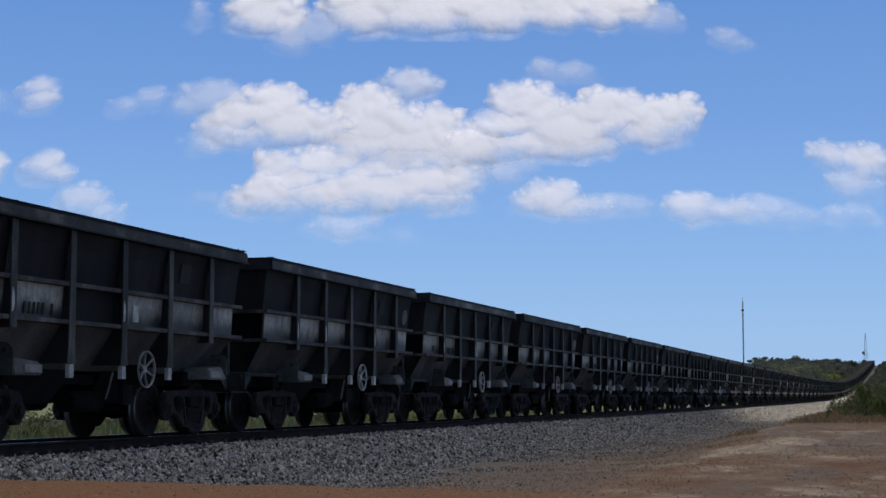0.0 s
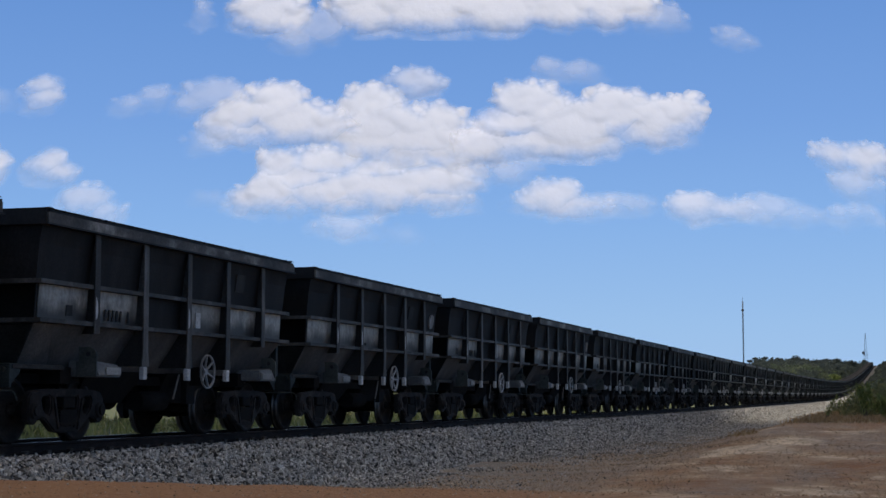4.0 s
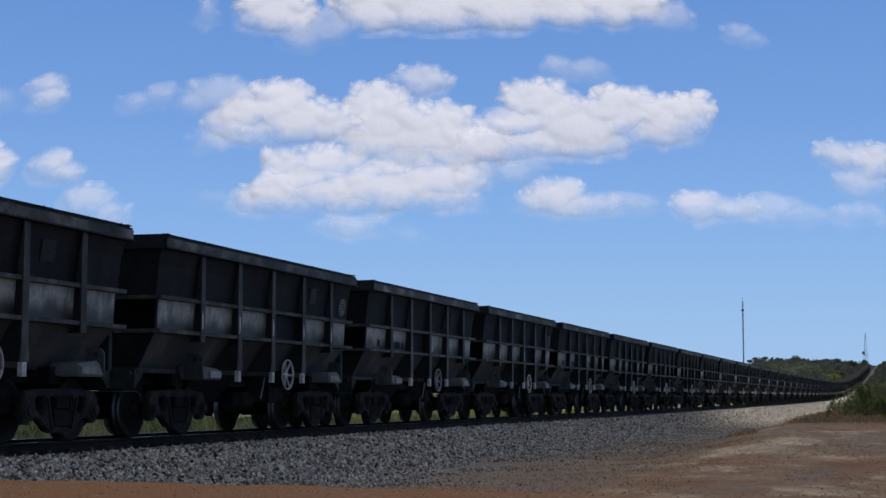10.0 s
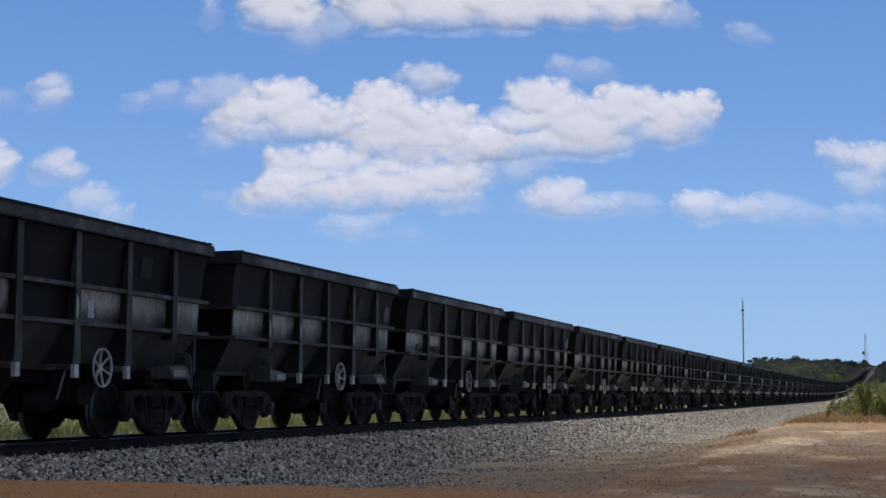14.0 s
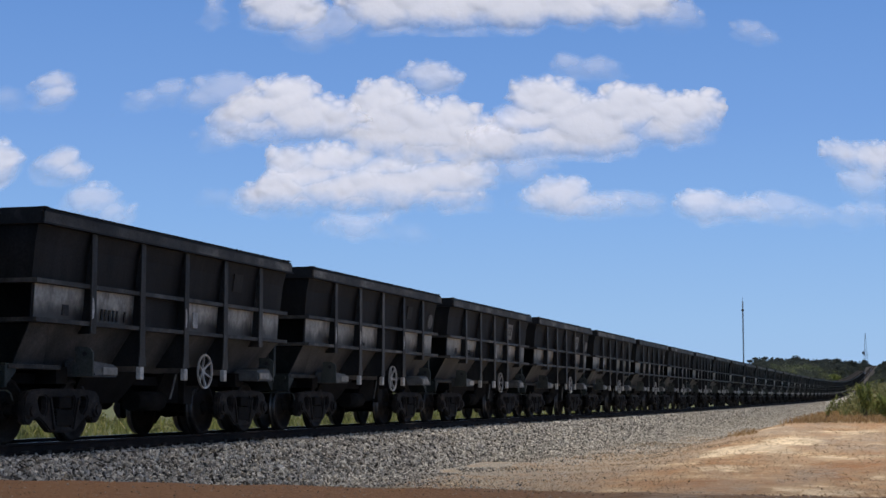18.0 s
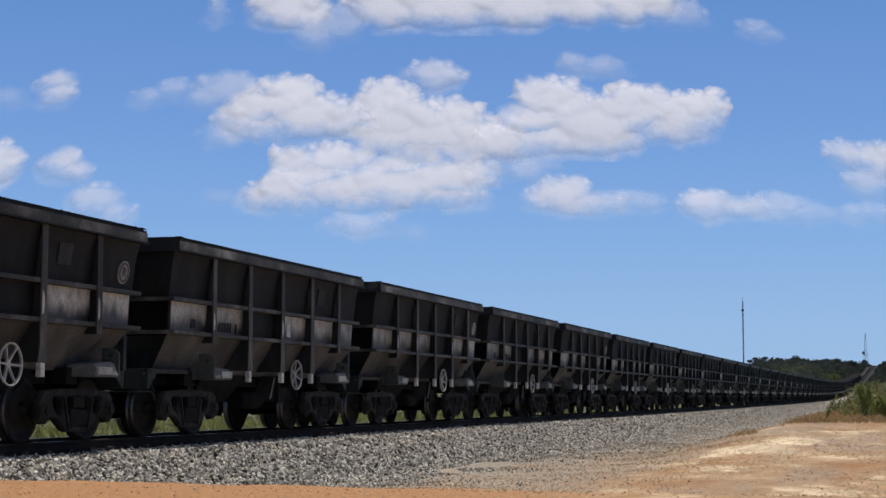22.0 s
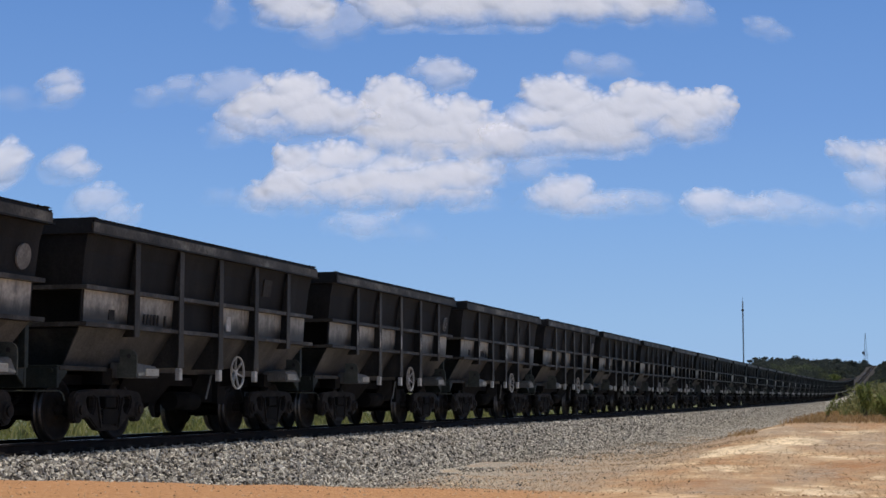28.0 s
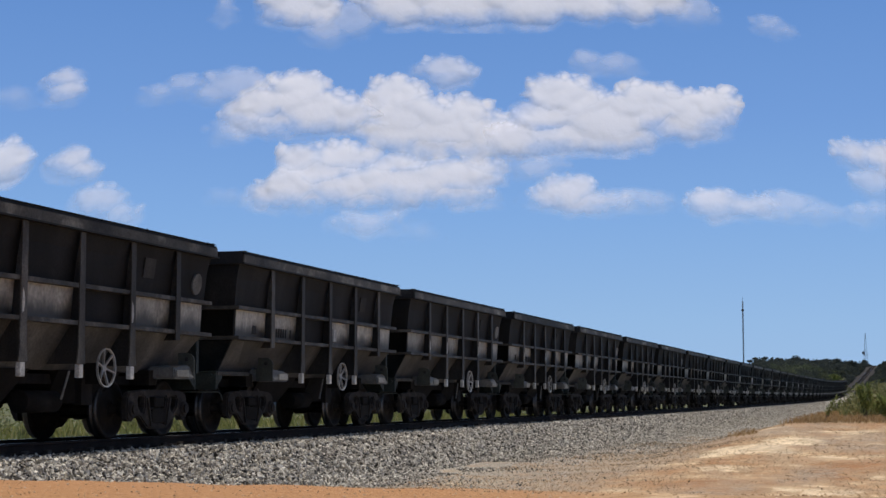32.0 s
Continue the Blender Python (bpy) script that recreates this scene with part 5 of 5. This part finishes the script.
# ---- masts ----
def build_masts():
    x, y = -58.0, 640.0
    z = float(ground_z(x, y))
    top = EYE + 38.2
    mast = tagged(empty("radio_mast", pose(x, y, z)), "slender grey lattice radio mast", "radio mast")
    h = top - z
    bm = bmesh.new()
    legs = [(0.2 * math.cos(a), 0.2 * math.sin(a)) for a in (0, 2.1, 4.2)]
    for lx, ly in legs:
        rod(bm, (lx, ly, 0), (lx, ly, h), 0.11, 6)
    k = 0.0
    while k < h - 1.2:
        for i in range(3):
            a, b = legs[i], legs[(i + 1) % 3]
            rod(bm, (*a, k), (*b, k + 0.9), 0.06, 4, caps=False)
        k += 0.9
    tagged(part("lattice", bm, M_MAST, mast))
    bm = bmesh.new()
    rod(bm, (0, 0, h), (0, 0, h + 1.6), 0.05, 6)
    part("aerial", bm, M_MAST, mast)
    bm = boxes((-0.55, 0.55, -0.2, 0.2, h - 3.9, h - 3.3), bevel=0.05)
    part("antenna", bm, M_MAST, mast, "small grey antenna")
    x, y = -18.3, 1000.0
    z = float(ground_z(x, y))
    h = EYE + 39.2 - z
    tower = tagged(empty("lattice_tower", pose(x, y, z)), "grey tapering lattice tower behind the trees", "radio mast")
    bm = bmesh.new()
    n = 14
    for k in range(n):
        r0, r1 = 1.15 * (1 - 0.85 * k / n), 1.15 * (1 - 0.85 * (k + 1) / n)
        z0, z1 = h * k / n, h * (k + 1) / n
        c = [(1, 1), (-1, 1), (-1, -1), (1, -1)]
        for i in range(4):
            a, b = c[i], c[(i + 1) % 4]
            rod(bm, (a[0] * r0, a[1] * r0, z0), (a[0] * r1, a[1] * r1, z1), 0.10, 4, caps=False)
            rod(bm, (a[0] * r0, a[1] * r0, z0), (b[0] * r1, b[1] * r1, z1), 0.05, 4, caps=False)
    part("lattice", bm, M_MAST, tower)
    bm = bmesh.new()
    rod(bm, (-1.2, -1.0, h * 0.42), (-1.2, -1.5, h * 0.42), 0.9, 14)
    part("dish", bm, M_MAST, tower)
    part("platform", boxes((-1.6, 1.6, -1.4, 1.4, h * 0.36, h * 0.36 + 0.15)), M_MAST, tower)


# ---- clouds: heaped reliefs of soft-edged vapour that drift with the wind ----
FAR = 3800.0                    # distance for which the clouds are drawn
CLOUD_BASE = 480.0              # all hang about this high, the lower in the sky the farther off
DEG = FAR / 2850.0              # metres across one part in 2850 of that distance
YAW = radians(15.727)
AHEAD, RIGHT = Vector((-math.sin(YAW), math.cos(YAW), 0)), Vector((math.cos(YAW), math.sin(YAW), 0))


def vapour(name, through_, lit=(0.83, 0.84, 0.95), shone=(0.9, 0.9, 0.97)):
    m, n, l, bs = nodes_of(name)
    spot = n.new("ShaderNodeAttribute")
    spot.attribute_name = "spot"
    pos = spot.outputs["Vector"]
    bs.inputs["Base Color"].default_value = (*lit, 1)
    bs.inputs["Roughness"].default_value = 1.0
    bs.inputs["Specular IOR Level"].default_value = 0.0
    bump = n.new("ShaderNodeBump")
    bump.inputs["Strength"].default_value = 0.85
    l.new(attr(n, "relief"), bump.inputs["Distance"])
    heap = n.new("ShaderNodeMath")
    heap.operation = "MULTIPLY_ADD"
    heap.inputs[1].default_value = 15.0
    l.new(noise_node(n, l, pos, 0.014, 5, 0.5), heap.inputs[0])
    l.new(attr(n, "heap"), heap.inputs[2])
    l.new(heap.outputs[0], bump.inputs["Height"])
    lift = n.new("ShaderNodeVectorMath")
    lift.operation = "MULTIPLY_ADD"
    lift.inputs[1].default_value, lift.inputs[2].default_value = (0.82, 0.82, 0.82), (0.0, 0.0, 0.42)
    l.new(bump.outputs[0], lift.inputs[0])
    unit = n.new("ShaderNodeVectorMath")
    unit.operation = "NORMALIZE"
    l.new(lift.outputs[0], unit.inputs[0])
    l.new(unit.outputs[0], bs.inputs["Normal"])
    tl = n.new("ShaderNodeBsdfTranslucent")
    tl.inputs[0].default_value = (*shone, 1)
    mx = n.new("ShaderNodeMixShader")
    mx.inputs[0].default_value = through_
    l.new(bs.outputs[0], mx.inputs[1])
    l.new(tl.outputs[0], mx.inputs[2])
    add = n.new("ShaderNodeMath")
    add.operation = "MULTIPLY_ADD"
    l.new(noise_node(n, l, pos, 0.013, 6, 0.56), add.inputs[0])
    add.inputs[1].default_value = 1.7
    l.new(attr(n, "thickness"), add.inputs[2])
    mr = n.new("ShaderNodeMapRange")
    mr.interpolation_type = "SMOOTHSTEP"
    mr.inputs["From Min"].default_value, mr.inputs["From Max"].default_value = 0.50, 1.90
    l.new(add.outputs[0], mr.inputs[0])
    fade = n.new("ShaderNodeMath")
    fade.operation = "MULTIPLY"
    l.new(mr.outputs[0], fade.inputs[0])
    l.new(attr(n, "body"), fade.inputs[1])
    clear = n.new("ShaderNodeBsdfTransparent")
    out = n.new("ShaderNodeMixShader")
    l.new(fade.outputs[0], out.inputs[0])
    l.new(clear.outputs[0], out.inputs[1])
    l.new(mx.outputs[0], out.inputs[2])
    l.new(out.outputs[0], n["Material Output"].inputs[0])
    return m


M_VAPOUR = vapour("cloud_vapour", 0.25)
# warm tint added to the overhead cloud to warm the light in its shade
M_DECK = vapour("thin_cloud_vapour", 0.46, (0.84, 0.83, 0.815), (1.0, 0.825, 0.665))        # lets more of the sun's light down, scattered


def cloud_mesh(co, on, spot, thickness, heap, relief, body, material):
    ids = -np.ones(on.shape, int)
    ids[on] = np.arange(on.sum())
    quads = np.stack([ids[:-1, :-1], ids[:-1, 1:], ids[1:, 1:], ids[1:, :-1]], -1).reshape(-1, 4)
    quads = quads[(quads >= 0).all(1)]
    on = on & np.isin(ids, quads)                # no loose points
    again = -np.ones(ids.max() + 2, int)
    again[ids[on]] = np.arange(on.sum())
    me = raw_mesh("cloud", co[on], again[quads], material)
    me.attributes.new("spot", "FLOAT_VECTOR", "POINT").data.foreach_set("vector", spot[on].astype(np.float32).ravel())
    me.attributes.new("thickness", "FLOAT", "POINT").data.foreach_set("value", thickness[on].astype(np.float32))
    me.attributes.new("heap", "FLOAT", "POINT").data.foreach_set("value", heap[on].astype(np.float32))
    me.attributes.new("relief", "FLOAT", "POINT").data.foreach_set("value", np.full(on.sum(), relief, np.float32))
    me.attributes.new("body", "FLOAT", "POINT").data.foreach_set("value", np.full(on.sum(), body, np.float32))
    me.polygons.foreach_set("use_smooth", [True] * len(me.polygons))
    return me


def deck_sheet(puffs, cell, seed, body, gain):
    """A broad cloud overhead, seen only by its shadow."""
    P = np.array(puffs, float)
    gx, gy = np.meshgrid(np.arange((P[:, 0] - P[:, 2] * 1.6).min(), (P[:, 0] + P[:, 2] * 1.6).max() + cell, cell),
                         np.arange((P[:, 1] - P[:, 3] * 1.6).min(), (P[:, 1] + P[:, 3] * 1.6).max() + cell, cell))
    d = np.full(gx.shape, -9.0)
    bulge = np.zeros(gx.shape)
    for px, py, rx, ry in P:
        q = 1 - ((gx - px) / rx) ** 2 - ((gy - py) / np.where(gy < py, ry * 0.85, ry)) ** 2
        d = np.maximum(d, q)
        bulge = np.maximum(bulge, np.sqrt(np.clip(q, 0, None)) * min(rx, ry))
    dens = d * gain + (fbm(gx / 38, gy / 38, 4, seed + 15) - 0.5) * 0.25
    return cloud_mesh(np.stack([gx, gy, -0.12 * bulge], -1), d > -0.9, np.stack([gx, 0 * gx + seed * 50, gy], -1), dens, bulge, 0.1, body, M_DECK)


def heap_sheet(puffs, cell, seed, body, size):
    """A cumulus: broad puffs (x, up, half-width, half-height) set with smaller and smaller knobs, mostly on top."""
    rng = np.random.default_rng(seed)
    P = np.array(puffs, float)
    x0, x1 = (P[:, 0] - P[:, 2]).min() - 30, (P[:, 0] + P[:, 2]).max() + 30
    y0, y1 = (P[:, 1] - P[:, 3]).min() - 30, (P[:, 1] + P[:, 3]).max() + 30
    gx, gy = np.meshgrid(np.arange(x0, x1 + cell, cell), np.arange(y0, y1 + cell, cell))
    wx = gx + (fbm(gx / 45 + 5, gy / 45, 3, seed) - 0.5) * 26
    wy = gy + (fbm(gx / 45 + 40, gy / 45 + 9, 3, seed + 3) - 0.5) * 22
    near, height = np.full(gx.shape, -40.0), np.zeros(gx.shape)
    low = np.zeros(gx.shape)                     # how far down its own puff a point lies
    knobs = []
    for px, py, rx, ry in P:
        down = np.where(wy < py, ry * 1.12, ry)
        q = 1 - ((wx - px) / rx) ** 2 - ((wy - py) / down) ** 2
        e = np.clip(q, -2, None) * min(rx, ry) * 0.5
        low = np.where(e > near, np.clip((py - wy) / ry, 0, 1), low)
        near = np.maximum(near, e)
        height = np.maximum(height, np.sqrt(np.clip(q, 0, None)) * min(rx, ry))
        for k in range(int(5 + rx * ry / 260)):
            a, rho = rng.uniform(-0.25, math.pi + 0.25), rng.uniform(0.25, 1.0) ** 0.6
            knobs.append((px + rx * rho * math.cos(a), py + ry * rho * math.sin(a), ry * rng.uniform(0.16, 0.40), math.sqrt(max(0, 1 - rho * rho)) * min(rx, ry)))
    broad = height.copy()
    for px, py, r, h0 in list(knobs):
        for k in range(2):
            a = rng.uniform(-0.2, math.pi + 0.2)
            knobs.append((px + r * 0.85 * math.cos(a), py + r * 0.85 * math.sin(a), r * rng.uniform(0.3, 0.5), h0 + r * 0.4))
    for px, py, r, h0 in knobs:
        sq = r * r - (wx - px) ** 2 - (wy - py) ** 2
        near = np.maximum(near, np.where(sq > 0, r - np.sqrt(np.clip(r * r - sq, 0, None)), -40))
        height = np.maximum(height, np.where(sq > 0, h0 * 0.92 + np.sqrt(np.clip(sq, 0, None)), 0))
    for k in range(9):                           # soften the creases
        pad = np.pad(height, 1, mode="edge")
        height = (pad[:-2, 1:-1] + pad[2:, 1:-1] + pad[1:-1, :-2] + pad[1:-1, 2:] + 2 * pad[1:-1, 1:-1]) / 6
    thickness = near / (22 + 32 * low) + 0.12 * low
    co = np.stack([gx, 1.1 * gy - 0.05 * broad, gy], -1) * size
    return cloud_mesh(co, near > -26, np.stack([gx, 0 * gx + seed * 50, gy], -1), thickness, height, 0.72 * size, body, M_VAPOUR)


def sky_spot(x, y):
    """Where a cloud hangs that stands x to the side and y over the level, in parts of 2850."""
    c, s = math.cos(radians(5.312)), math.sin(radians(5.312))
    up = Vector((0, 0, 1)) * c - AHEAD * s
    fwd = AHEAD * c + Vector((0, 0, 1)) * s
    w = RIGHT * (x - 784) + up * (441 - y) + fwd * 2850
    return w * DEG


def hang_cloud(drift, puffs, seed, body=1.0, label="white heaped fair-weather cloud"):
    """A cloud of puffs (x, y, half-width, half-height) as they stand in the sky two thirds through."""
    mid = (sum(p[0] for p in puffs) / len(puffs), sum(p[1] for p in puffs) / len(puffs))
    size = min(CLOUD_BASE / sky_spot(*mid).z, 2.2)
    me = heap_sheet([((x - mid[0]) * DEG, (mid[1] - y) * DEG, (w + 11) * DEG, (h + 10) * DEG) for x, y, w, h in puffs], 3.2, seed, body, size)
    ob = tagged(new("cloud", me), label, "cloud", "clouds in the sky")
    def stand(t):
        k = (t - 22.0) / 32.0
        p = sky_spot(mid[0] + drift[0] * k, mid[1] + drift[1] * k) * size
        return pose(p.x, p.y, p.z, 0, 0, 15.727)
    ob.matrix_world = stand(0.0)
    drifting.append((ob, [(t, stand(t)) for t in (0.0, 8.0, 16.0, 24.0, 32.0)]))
    return ob


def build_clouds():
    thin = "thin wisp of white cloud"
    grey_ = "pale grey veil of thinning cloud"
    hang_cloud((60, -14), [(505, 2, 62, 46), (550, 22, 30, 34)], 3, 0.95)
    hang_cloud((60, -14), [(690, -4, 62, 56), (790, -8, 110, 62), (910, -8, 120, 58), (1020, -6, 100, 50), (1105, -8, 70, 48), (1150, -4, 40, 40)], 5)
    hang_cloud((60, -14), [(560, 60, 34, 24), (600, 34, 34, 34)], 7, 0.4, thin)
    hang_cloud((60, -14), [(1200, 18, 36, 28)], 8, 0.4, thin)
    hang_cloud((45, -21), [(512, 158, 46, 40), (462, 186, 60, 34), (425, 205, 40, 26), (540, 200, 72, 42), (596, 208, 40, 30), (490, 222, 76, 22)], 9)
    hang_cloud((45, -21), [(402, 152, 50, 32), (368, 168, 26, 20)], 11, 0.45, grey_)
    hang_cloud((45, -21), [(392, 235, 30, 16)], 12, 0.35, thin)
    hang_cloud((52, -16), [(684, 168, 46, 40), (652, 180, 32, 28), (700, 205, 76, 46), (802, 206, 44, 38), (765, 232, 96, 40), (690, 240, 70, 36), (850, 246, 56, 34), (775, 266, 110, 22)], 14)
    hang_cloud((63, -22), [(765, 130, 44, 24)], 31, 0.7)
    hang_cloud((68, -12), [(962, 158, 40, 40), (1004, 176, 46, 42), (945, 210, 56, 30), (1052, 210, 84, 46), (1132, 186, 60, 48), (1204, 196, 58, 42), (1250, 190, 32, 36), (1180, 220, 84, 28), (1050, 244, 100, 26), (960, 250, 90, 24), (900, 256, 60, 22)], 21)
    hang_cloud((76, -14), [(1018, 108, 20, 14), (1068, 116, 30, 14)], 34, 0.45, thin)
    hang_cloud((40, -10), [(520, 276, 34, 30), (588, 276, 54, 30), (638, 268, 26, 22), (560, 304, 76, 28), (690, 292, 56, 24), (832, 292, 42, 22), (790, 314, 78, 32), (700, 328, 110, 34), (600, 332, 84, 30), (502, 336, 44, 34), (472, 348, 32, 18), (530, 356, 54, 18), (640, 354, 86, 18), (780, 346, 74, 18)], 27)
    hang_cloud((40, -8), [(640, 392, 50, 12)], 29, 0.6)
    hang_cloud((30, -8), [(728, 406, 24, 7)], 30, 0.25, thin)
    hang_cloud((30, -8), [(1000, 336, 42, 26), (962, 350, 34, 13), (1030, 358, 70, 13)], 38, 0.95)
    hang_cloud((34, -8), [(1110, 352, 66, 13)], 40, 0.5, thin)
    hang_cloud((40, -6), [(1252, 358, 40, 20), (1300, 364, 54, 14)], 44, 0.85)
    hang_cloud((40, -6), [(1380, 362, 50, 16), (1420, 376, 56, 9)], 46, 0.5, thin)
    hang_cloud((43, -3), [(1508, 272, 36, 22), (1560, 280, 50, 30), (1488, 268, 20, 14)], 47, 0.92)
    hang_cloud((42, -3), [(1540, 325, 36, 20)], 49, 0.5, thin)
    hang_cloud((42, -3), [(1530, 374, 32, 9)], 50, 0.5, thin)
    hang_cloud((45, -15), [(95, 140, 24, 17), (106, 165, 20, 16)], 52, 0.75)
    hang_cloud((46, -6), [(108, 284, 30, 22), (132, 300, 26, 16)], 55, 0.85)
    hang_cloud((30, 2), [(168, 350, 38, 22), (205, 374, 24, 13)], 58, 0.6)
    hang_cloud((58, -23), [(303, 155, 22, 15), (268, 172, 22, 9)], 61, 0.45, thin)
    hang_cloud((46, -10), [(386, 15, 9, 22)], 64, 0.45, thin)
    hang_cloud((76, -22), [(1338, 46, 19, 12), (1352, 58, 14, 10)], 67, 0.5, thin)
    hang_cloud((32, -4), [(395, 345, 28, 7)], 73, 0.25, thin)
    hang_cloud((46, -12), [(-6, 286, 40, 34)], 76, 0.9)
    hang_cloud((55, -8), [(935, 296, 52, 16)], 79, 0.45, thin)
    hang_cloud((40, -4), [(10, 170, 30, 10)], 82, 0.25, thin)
    # overhead: two clouds whose shadows cross the line, the first off the near ground, the next onto the hill;
    # each row gives where the shadow's edge meets the middle of the track
    high = 900.0
    lee = Vector((SUN.x / SUN.z * high, SUN.y / SUN.z * high, high))
    leaving = ((0.0, 114), (6.0, 109), (11.0, 93), (12.0, 80), (13.0, 62), (14.5, 48), (17.0, 36), (18.0, 33), (19.0, 27), (20.0, 9), (22.0, -14), (32.0, -90))
    coming = ((0.0, 1080), (9.0, 900), (13.0, 760), (17.0, 640), (24.0, 480), (32.0, 380))
    for edges, half, offset, thick, seed, gain in ((leaving, 430.0, -420.0, 0.97, 91, 7.0), (coming, 330.0, 267.0, 0.40, 95, 3.6)):
        me = deck_sheet([(0, 0, 900, half), (-500, 0, 500, half * 0.9), (500, 0, 500, half * 0.92)], 12, seed, thick, gain)
        ob = tagged(new("cloud", me), "broad low cumulus drifting overhead", "cloud", "clouds in the sky")
        rows = [(t, pose(*(lee + Vector((TRACK_X, y + offset, 0))))) for t, y in edges]
        ob.matrix_world = rows[0][1]
        drifting.append((ob, rows))


build_grass()
build_sprigs()
LONG = "leafy green shrub with long upright leaves at the sand's edge"
build_shrub(-1.28, 66.0, 1.75, 0.38, 3, 8, 0.10, 12, M_LEAF, LONG)
build_shrub(-0.72, 69.0, 1.25, 0.5, 5, 7, 0.11, 11, M_LEAF, LONG)
build_shrub(-2.68, 62.0, 1.12, 0.16, 7, 3, 0.075, 7, M_LEAF, "spindly leaning green sapling in dry grass", 0.45)
build_shrub(-0.35, 63.0, 1.15, 0.5, 8, 8, 0.10, 14, M_LEAF, LONG)
build_shrub(0.3, 72.0, 2.0, 1.0, 9, 10, 0.11, 22, M_SCRUB, "dense grey-green shrub behind the sand")
build_woods()
trng = random.Random(9)
# umbrella-shaped gums stand clear at the edge of the wood, rounder crowns follow
for kx, ky, kh, kw in ((-69.5, 800, 5.0, 3.4), (-70.0, 840, 5.6, 4.0), (-66.8, 860, 5.9, 4.6), (-59.1, 800, 5.8, 3.6), (-58.4, 840, 5.3, 3.8)):
    build_tree(kx, ky, kh, kw, trng.randrange(9999), 0.62)
for kx, ky, kh, kw in ((-52.3, 820, 4.6, 6.0), (-50.3, 860, 5.7, 8.4), (-43.0, 800, 5.4, 6.4), (-41.7, 840, 3.0, 6), (-36.8, 820, 3.6, 6), (-35.4, 860, 4.0, 7.6),
                       (-28.2, 800, 4.9, 7.6), (-25.2, 840, 3.4, 7), (-21.1, 820, 3.4, 6.0), (-18.6, 960, 3.2, 6.4), (-4.8, 820, 3.2, 6.6), (-1.3, 860, 3.4, 8), (3.2, 800, 4.9, 8.5)):
    build_tree(kx, ky, kh, kw, trng.randrange(9999))
build_masts()
build_clouds()


# ---- movement ----
START = 31.50                   # middle of wagon 0 at the start


def travelled(t):
    return PITCH * (1.44332 * t + 0.000821 * t ** 2 + -1.038e-04 * t ** 3 + 1.431e-06 * t ** 4)


def on_line(y):
    """Pose of a wagon whose middle stands at y."""
    a, b = grade(y + BOGIES[0]), grade(y + BOGIES[1])
    return pose(TRACK_X, y, RAIL_Z + (a + b) / 2, math.degrees(math.atan2(b - a, BOGIES[1] - BOGIES[0])))


def motions():
    times = [k * 1.0 for k in range(33)]
    for k, w in wagons.items():
        walk(w, [(t, on_line(START + k * PITCH - travelled(t))) for t in times])
    # wheelsets turn as the train rolls; all that stand alike in their bogie share one action
    first = {}
    for w in wagons.values():
        for b in w.children:
            if not b.name.startswith("bogie"):
                continue
            for s in b.children:
                if not s.name.startswith("wheelset"):
                    continue
                y = round(s.location.y, 2)
                if y not in first:
                    walk(s, [(f / FPS, pose(0, y, WHEEL, math.degrees(travelled(f / FPS) / WHEEL) % 360)) for f in range(0, 32 * FPS + 1)])
                    first[y] = s
                else:
                    s.rotation_mode = "QUATERNION"
                    ad = s.animation_data_create()
                    ad.action = first[y].animation_data.action
                    ad.action_slot = first[y].animation_data.action_slot
    for ob, rows in drifting:
        walk(ob, rows)


motions()
